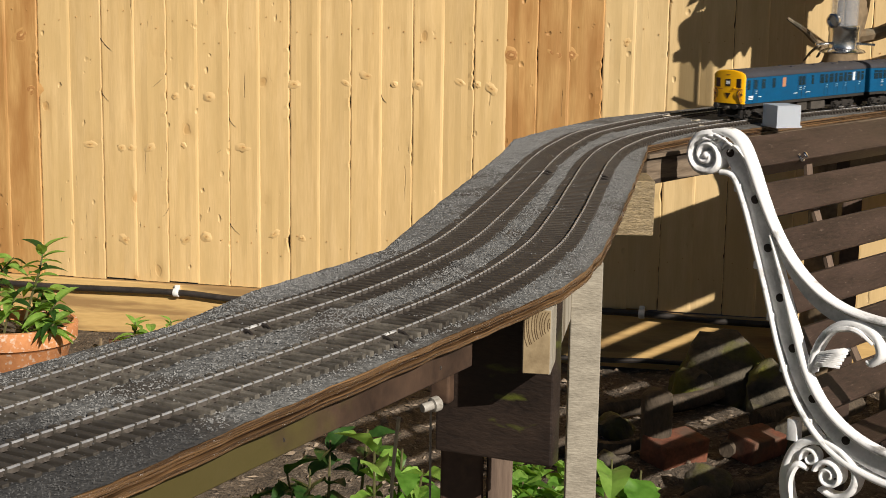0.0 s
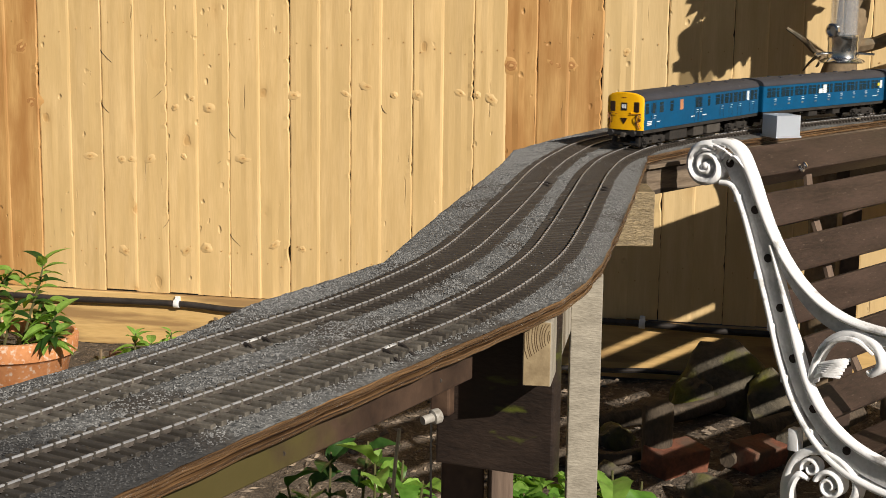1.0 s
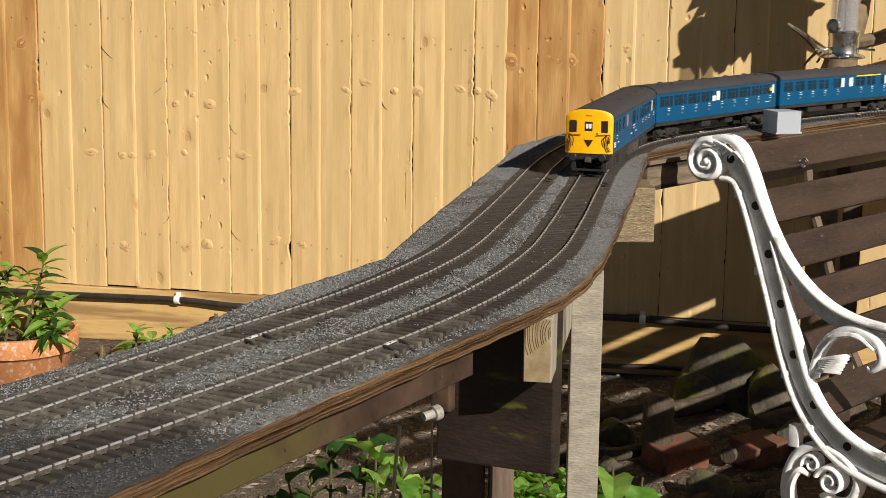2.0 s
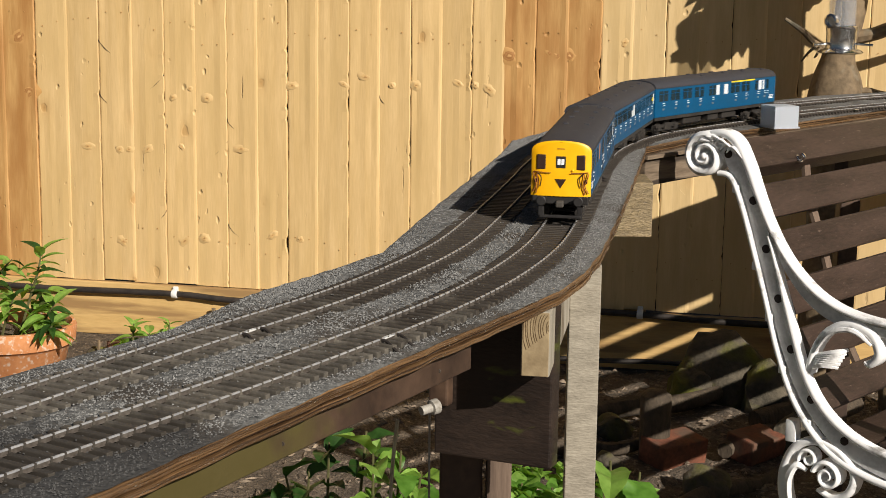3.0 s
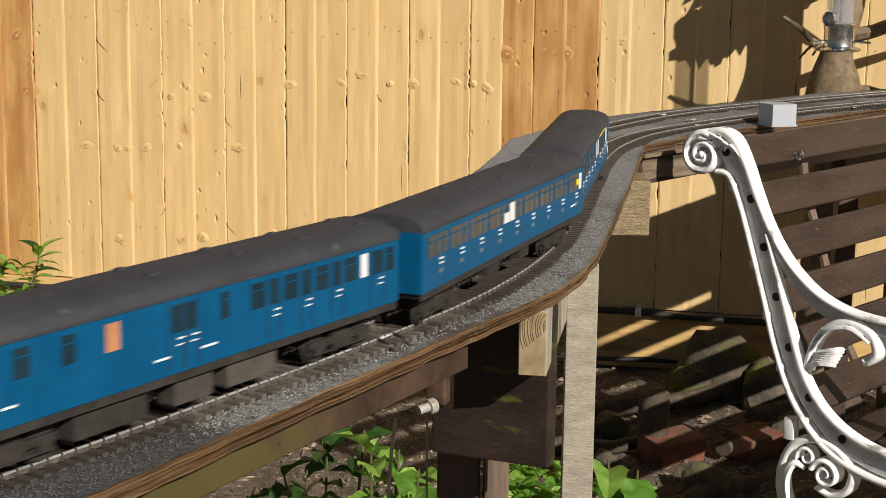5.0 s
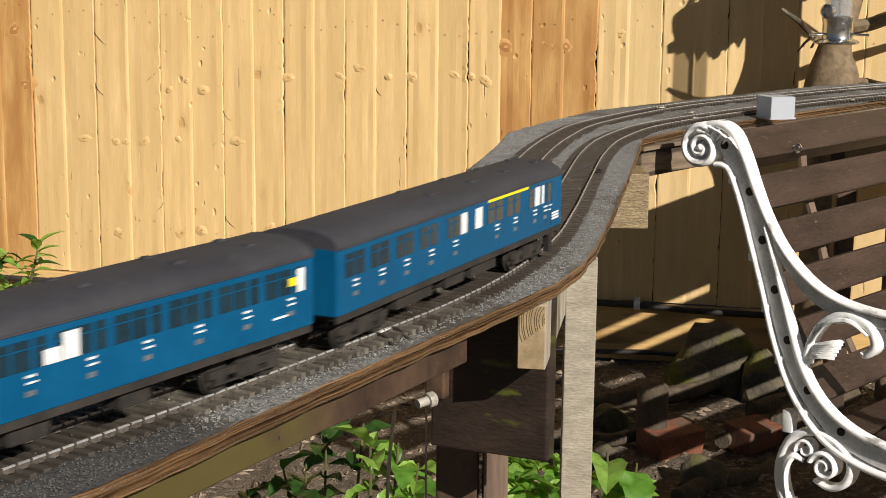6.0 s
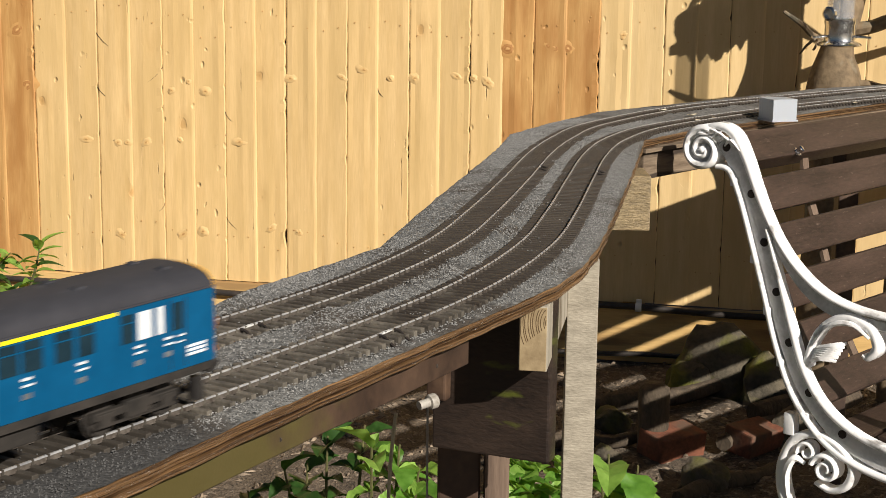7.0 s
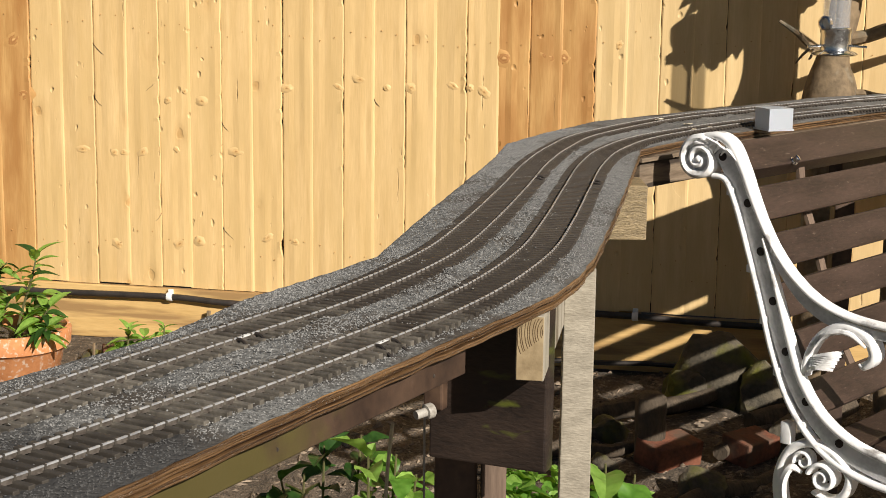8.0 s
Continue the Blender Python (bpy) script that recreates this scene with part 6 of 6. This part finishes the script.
def build_cab(c, e, h):
    """Yellow cab front: bowed face with three windows, handrails, jumper cables, triangle and buffers."""
    fb = bmesh.new()
    snug = 1.0 if e > 0 else 0.965
    rp = [(HALF + 0.0002, FLOOR)] + roof_points(18, 0.0003) + [(-HALF - 0.0002, FLOOR)]

    def bow(y):
        return 0.0035 * (1 - (y / HALF) ** 2)
    rows = []
    for off, k in ((-0.002, 1.0), (0.0004, 1.0), (0.0014, 0.975)):
        rows.append([fb.verts.new((e * (h + off + bow(y)), y * k * snug, FLOOR + (z - FLOOR) * (k if z > CANT else 1) * snug)) for y, z in rp])
    for p, q in zip(rows, rows[1:]):
        for i in range(len(rp) - 1):
            fb.faces.new((p[i], p[i + 1], q[i + 1], q[i]))
        fb.faces.new((p[0], q[0], q[-1], p[-1]))
    # the face in upright strips, so that it bows
    top = rows[-1]
    n = len(top)
    for i in range(n // 2 - 1):
        a, b, cc, d = top[i], top[i + 1], top[n - 2 - i], top[n - 1 - i]
        mids = []
        for (u, v) in ((a, d), (b, cc)):
            line = [u]
            for k in range(1, 8):
                y = u.co.y + (v.co.y - u.co.y) * k / 8
                line.append(fb.verts.new((e * (h + 0.0014 + bow(y)), y, u.co.z + (v.co.z - u.co.z) * k / 8)))
            line.append(v)
            mids.append(line)
        for k in range(8):
            fb.faces.new((mids[0][k], mids[0][k + 1], mids[1][k + 1], mids[1][k]))
    bmesh.ops.remove_doubles(fb, verts=fb.verts, dist=0.00005)
    face = part("cab_front", fb, M_YELLOW, c, "bright warning yellow cab front", smooth=True)

    def plate(name, y0, y1, z0, z1, mat, proud, label="", bevel=0.0):
        x = h + 0.0014 + bow(0.5 * (y0 + y1))
        lo, hi = sorted((e * (x - 0.002), e * (x + proud)))
        return part(name, boxed(lo, hi, y0, y1, z0, z1, bevel), mat, face, label)
    for y in (-0.0206, 0.0206):
        plate("cab_window", y - 0.0047, y + 0.0047, 0.0580, 0.0738, M_BLACKBROWN, 0.0009, "dark cab window", 0.0012)
    plate("headcode_box", -0.0050, 0.0050, 0.0600, 0.0722, M_BLACK, 0.0004, "black headcode panel")
    plate("headcode", -0.0036, -0.0004, 0.0632, 0.0694, M_WHITE, 0.0007)
    plate("headcode", 0.0004, 0.0036, 0.0632, 0.0694, M_WHITE, 0.0007)
    plate("lamp_iron", -0.004, 0.004, 0.0798, 0.0805, M_JUMPER, 0.0006)
    for s in (-1, 1):
        r = tube(bmesh.new(), [(e * (h + 0.0024 + bow(s * 0.0285)), s * 0.0285, 0.0556), (e * (h + 0.0030 + bow(s * 0.02)), s * 0.020, 0.0550), (e * (h + 0.0030 + bow(s * 0.01)), s * 0.0105, 0.0547)], 0.0005, 5, 3)
        part("handrail", r, M_JUMPER, face)
        for k, (y0, dy, foot) in enumerate(((0.0205, 0.004, 0.040), (0.0250, -0.001, 0.0325), (0.0285, 0.0, 0.0335))):
            r = tube(bmesh.new(), [(e * (h + 0.003 + bow(y0 * s)), s * (y0 + dy), 0.0548), (e * (h + 0.0042 + bow(y0 * s)), s * y0, 0.0505), (e * (h + 0.004 + bow(y0 * s)), s * (y0 - 0.0015 * k), 0.5 * (foot + 0.0505)), (e * (h + 0.003 + bow(y0 * s)), s * (y0 + 0.001), foot)], 0.00065, 5, 3)
            part("jumper_cable", r, M_JUMPER if k else M_BLACKBROWN, face, "rusty red jumper cable")
        plate("socket", s * 0.0265 - 0.0016, s * 0.0265 + 0.0016, 0.0440, 0.0478, M_BLACKBROWN, 0.0018, "dark cable socket", 0.0005)
    lamp = lathe(bmesh.new(), [(0.0012, 0.0), (0.0012, 0.0014), (0.0006, 0.0018)], 10, Matrix.Translation((e * (h + 0.0014 + bow(0.012)), 0.0125, 0.0575)) @ Matrix.Rotation(radians(90) * e, 4, 'Y'))
    part("lamp_bracket", lamp, M_YELLOW, face)
    tri = bmesh.new()
    x = e * (h + 0.0019 + bow(0))
    pts = [(-0.0060, 0.0482), (0.0060, 0.0482), (0.0, 0.0384)]
    a = [tri.verts.new((x, y, z)) for y, z in pts]
    b = [tri.verts.new((x - e * 0.001, y, z)) for y, z in pts]
    tri.faces.new(a)
    tri.faces.new(b[::-1])
    for i in range(3):
        tri.faces.new((a[i], b[i], b[(i + 1) % 3], a[(i + 1) % 3]))
    part("triangle", tri, M_BLACKBROWN, face, "black inverted triangle")
    # buffer beam and gear
    x0, x1 = sorted((e * (h - 0.006), e * (h + 0.003)))
    part("buffer_beam", boxed(x0, x1, -HALF + 0.002, HALF - 0.002, 0.0215, FLOOR - 0.0002, 0.001), M_BLACK, c)
    for s in (-1, 1):
        bf = lathe(bmesh.new(), [(0.0026, 0.0), (0.0030, 0.006), (0.0038, 0.0065), (0.0050, 0.009), (0.0053, 0.0102), (0.0044, 0.0110)], 16, Matrix.Translation((e * (h + 0.001), s * 0.0195, 0.0255)) @ Matrix.Rotation(radians(90) * e, 4, 'Y'))
        part("buffer", bf, M_BLACK, c, smooth=True)
        sp = boxed(min(e * (h - 0.010), e * (h - 0.002)), max(e * (h - 0.010), e * (h - 0.002)), s * 0.0205 - 0.003, s * 0.0205 + 0.003, 0.004, 0.019, 0.0008)
        part("guard_iron", sp, M_BLACK, c)
    part("drawgear", boxed(min(e * (h), e * (h + 0.009)), max(e * h, e * (h + 0.009)), -0.004, 0.004, 0.0185, 0.0255, 0.0015), M_GREYTANK, c, "dusty grey coupler")
    part("cow_bar", boxed(min(e * (h - 0.004), e * (h)), max(e * (h - 0.004), e * h), -0.022, 0.022, 0.006, 0.009, 0.0006), M_BLACK, c)


M_STEELTRIM = surface("dull_aluminium_trim", (0.18, 0.20, 0.22), (0.30, 0.32, 0.34), 40, 0.5, 0.0, metal=0.6)
M_BLACKBROWN = surface("black_brown_paint", (0.02, 0.008, 0.004), (0.04, 0.016, 0.008), 40, 0.5, 0.0)

car_front = build_car("front motor carriage of a blue model train, yellow cab", 1,
                      [(0.012, 0.010, 'w'), (0.034, 0.010, 'd'), (0.060, 0.012, 'w'), (0.0945, 0.010, 'w'), (0.1293, 0.011, 'o'), (0.184, 0.009, 'd'), (0.197, 0.009, 'd'), (0.229, 0.008, 'w'), (0.170, 0.012, 'l'), (0.213, 0.014, 'l'), (0.050, 0.010, 'l'),
                       (0.262, 0.014, 'w'), (0.279, 0.008, 'd'), (0.297, 0.014, 'w'), (0.314, 0.008, 'd'), (0.332, 0.014, 'w'), (0.349, 0.008, 'd'), (0.366, 0.014, 'w'), (0.382, 0.008, 'b'), (0.399, 0.012, 'd'), (0.415, 0.010, 'w'), (0.020, 0.015, 'n')])
car_mid = build_car("middle carriage of a blue model train", 0,
                    [(0.018 + 0.0455 * k, 0.0125, 'w') for k in range(9)] + [(0.0325 + 0.0455 * k, 0.0125, 'w') for k in range(9)] + [(0.0465 + 0.0455 * k, 0.0085, 'w') for k in range(9)]
                    + [(0.038 + 0.0455 * k, 0.006, 'm') for k in range(9)] + [(0.191, 0.0125, 'h'), (0.205, 0.0120, 'f'), (0.4125, 0.0075, 'f'), (0.4035, 0.0075, 'y'), (0.391, 0.014, 'l')])
car_rear = build_car("rear carriage of a blue model train with a yellow stripe", -1,
                     [(0.018, 0.013, 'w'), (0.033, 0.013, 'w'), (0.056, 0.013, 'w'), (0.071, 0.013, 'w'), (0.096, 0.013, 'w'), (0.111, 0.013, 'w'), (0.136, 0.014, 'w'), (0.153, 0.012, 'w'), (0.183, 0.010, 'w'), (0.196, 0.011, 'w'), (0.2085, 0.011, 'b'), (0.2377, 0.013, 'b'),
                      (0.263, 0.014, 'w'), (0.280, 0.014, 'w'), (0.303, 0.013, 'w'), (0.3195, 0.012, 'w'), (0.352, 0.010, 'w'), (0.366, 0.011, 'b'), (0.379, 0.005, 'b'), (0.394, 0.008, 'd'), (0.410, 0.016, 'n')]
                     + [(x, 0.006, 'm') for x in (0.026, 0.066, 0.106, 0.148, 0.192, 0.275, 0.315, 0.360, 0.385)], stripe=(0.2566, 0.3434))

# the distance of the train's nose past the mark, second by second
RUN = [(0.0, -0.440), (0.5, -0.243), (1.0, -0.062), (1.5, 0.122), (2.2, 0.410), (3.0, 0.7675), (3.5, 0.996), (4.0, 1.2345), (4.5, 1.477), (5.2, 1.850), (6.0, 2.295), (6.3, 2.455), (6.6, 2.626), (6.9, 2.789), (7.0, 2.846), (7.5, 3.130), (8.0, 3.415)]


def nose_at(t):
    C = RUN
    for i in range(len(C) - 1):
        if C[i][0] <= t <= C[i + 1][0]:
            (t0, s0), (t1, s1) = C[i], C[i + 1]
            m0 = (s1 - C[i - 1][1]) / (t1 - C[i - 1][0]) if i else (s1 - s0) / (t1 - t0)
            m1 = (C[i + 2][1] - s0) / (C[i + 2][0] - t0) if i + 2 < len(C) else (s1 - s0) / (t1 - t0)
            d = t1 - t0
            f = (t - t0) / d
            return (2 * f ** 3 - 3 * f ** 2 + 1) * s0 + (f ** 3 - 2 * f ** 2 + f) * d * m0 + (3 * f ** 2 - 2 * f ** 3) * s1 + (f ** 3 - f ** 2) * d * m1
    return C[-1][1]


def car_pose(mid):
    a, b = near_line.at(mid - PIVOT), near_line.at(mid + PIVOT)
    d = b - a
    c = (a + b) / 2
    return Matrix.Translation((c.x, c.y, RZ)) @ Matrix.Rotation(math.atan2(d.y, d.x), 4, 'Z')


def motions():
    for k, car in enumerate((car_front, car_mid, car_rear)):
        rows = []
        for i in range(33):
            t = i * 0.25
            rows.append((t, car_pose(MARK + nose_at(t) - CAR / 2 - PITCH * k)))
        walk(car, rows)


motions()
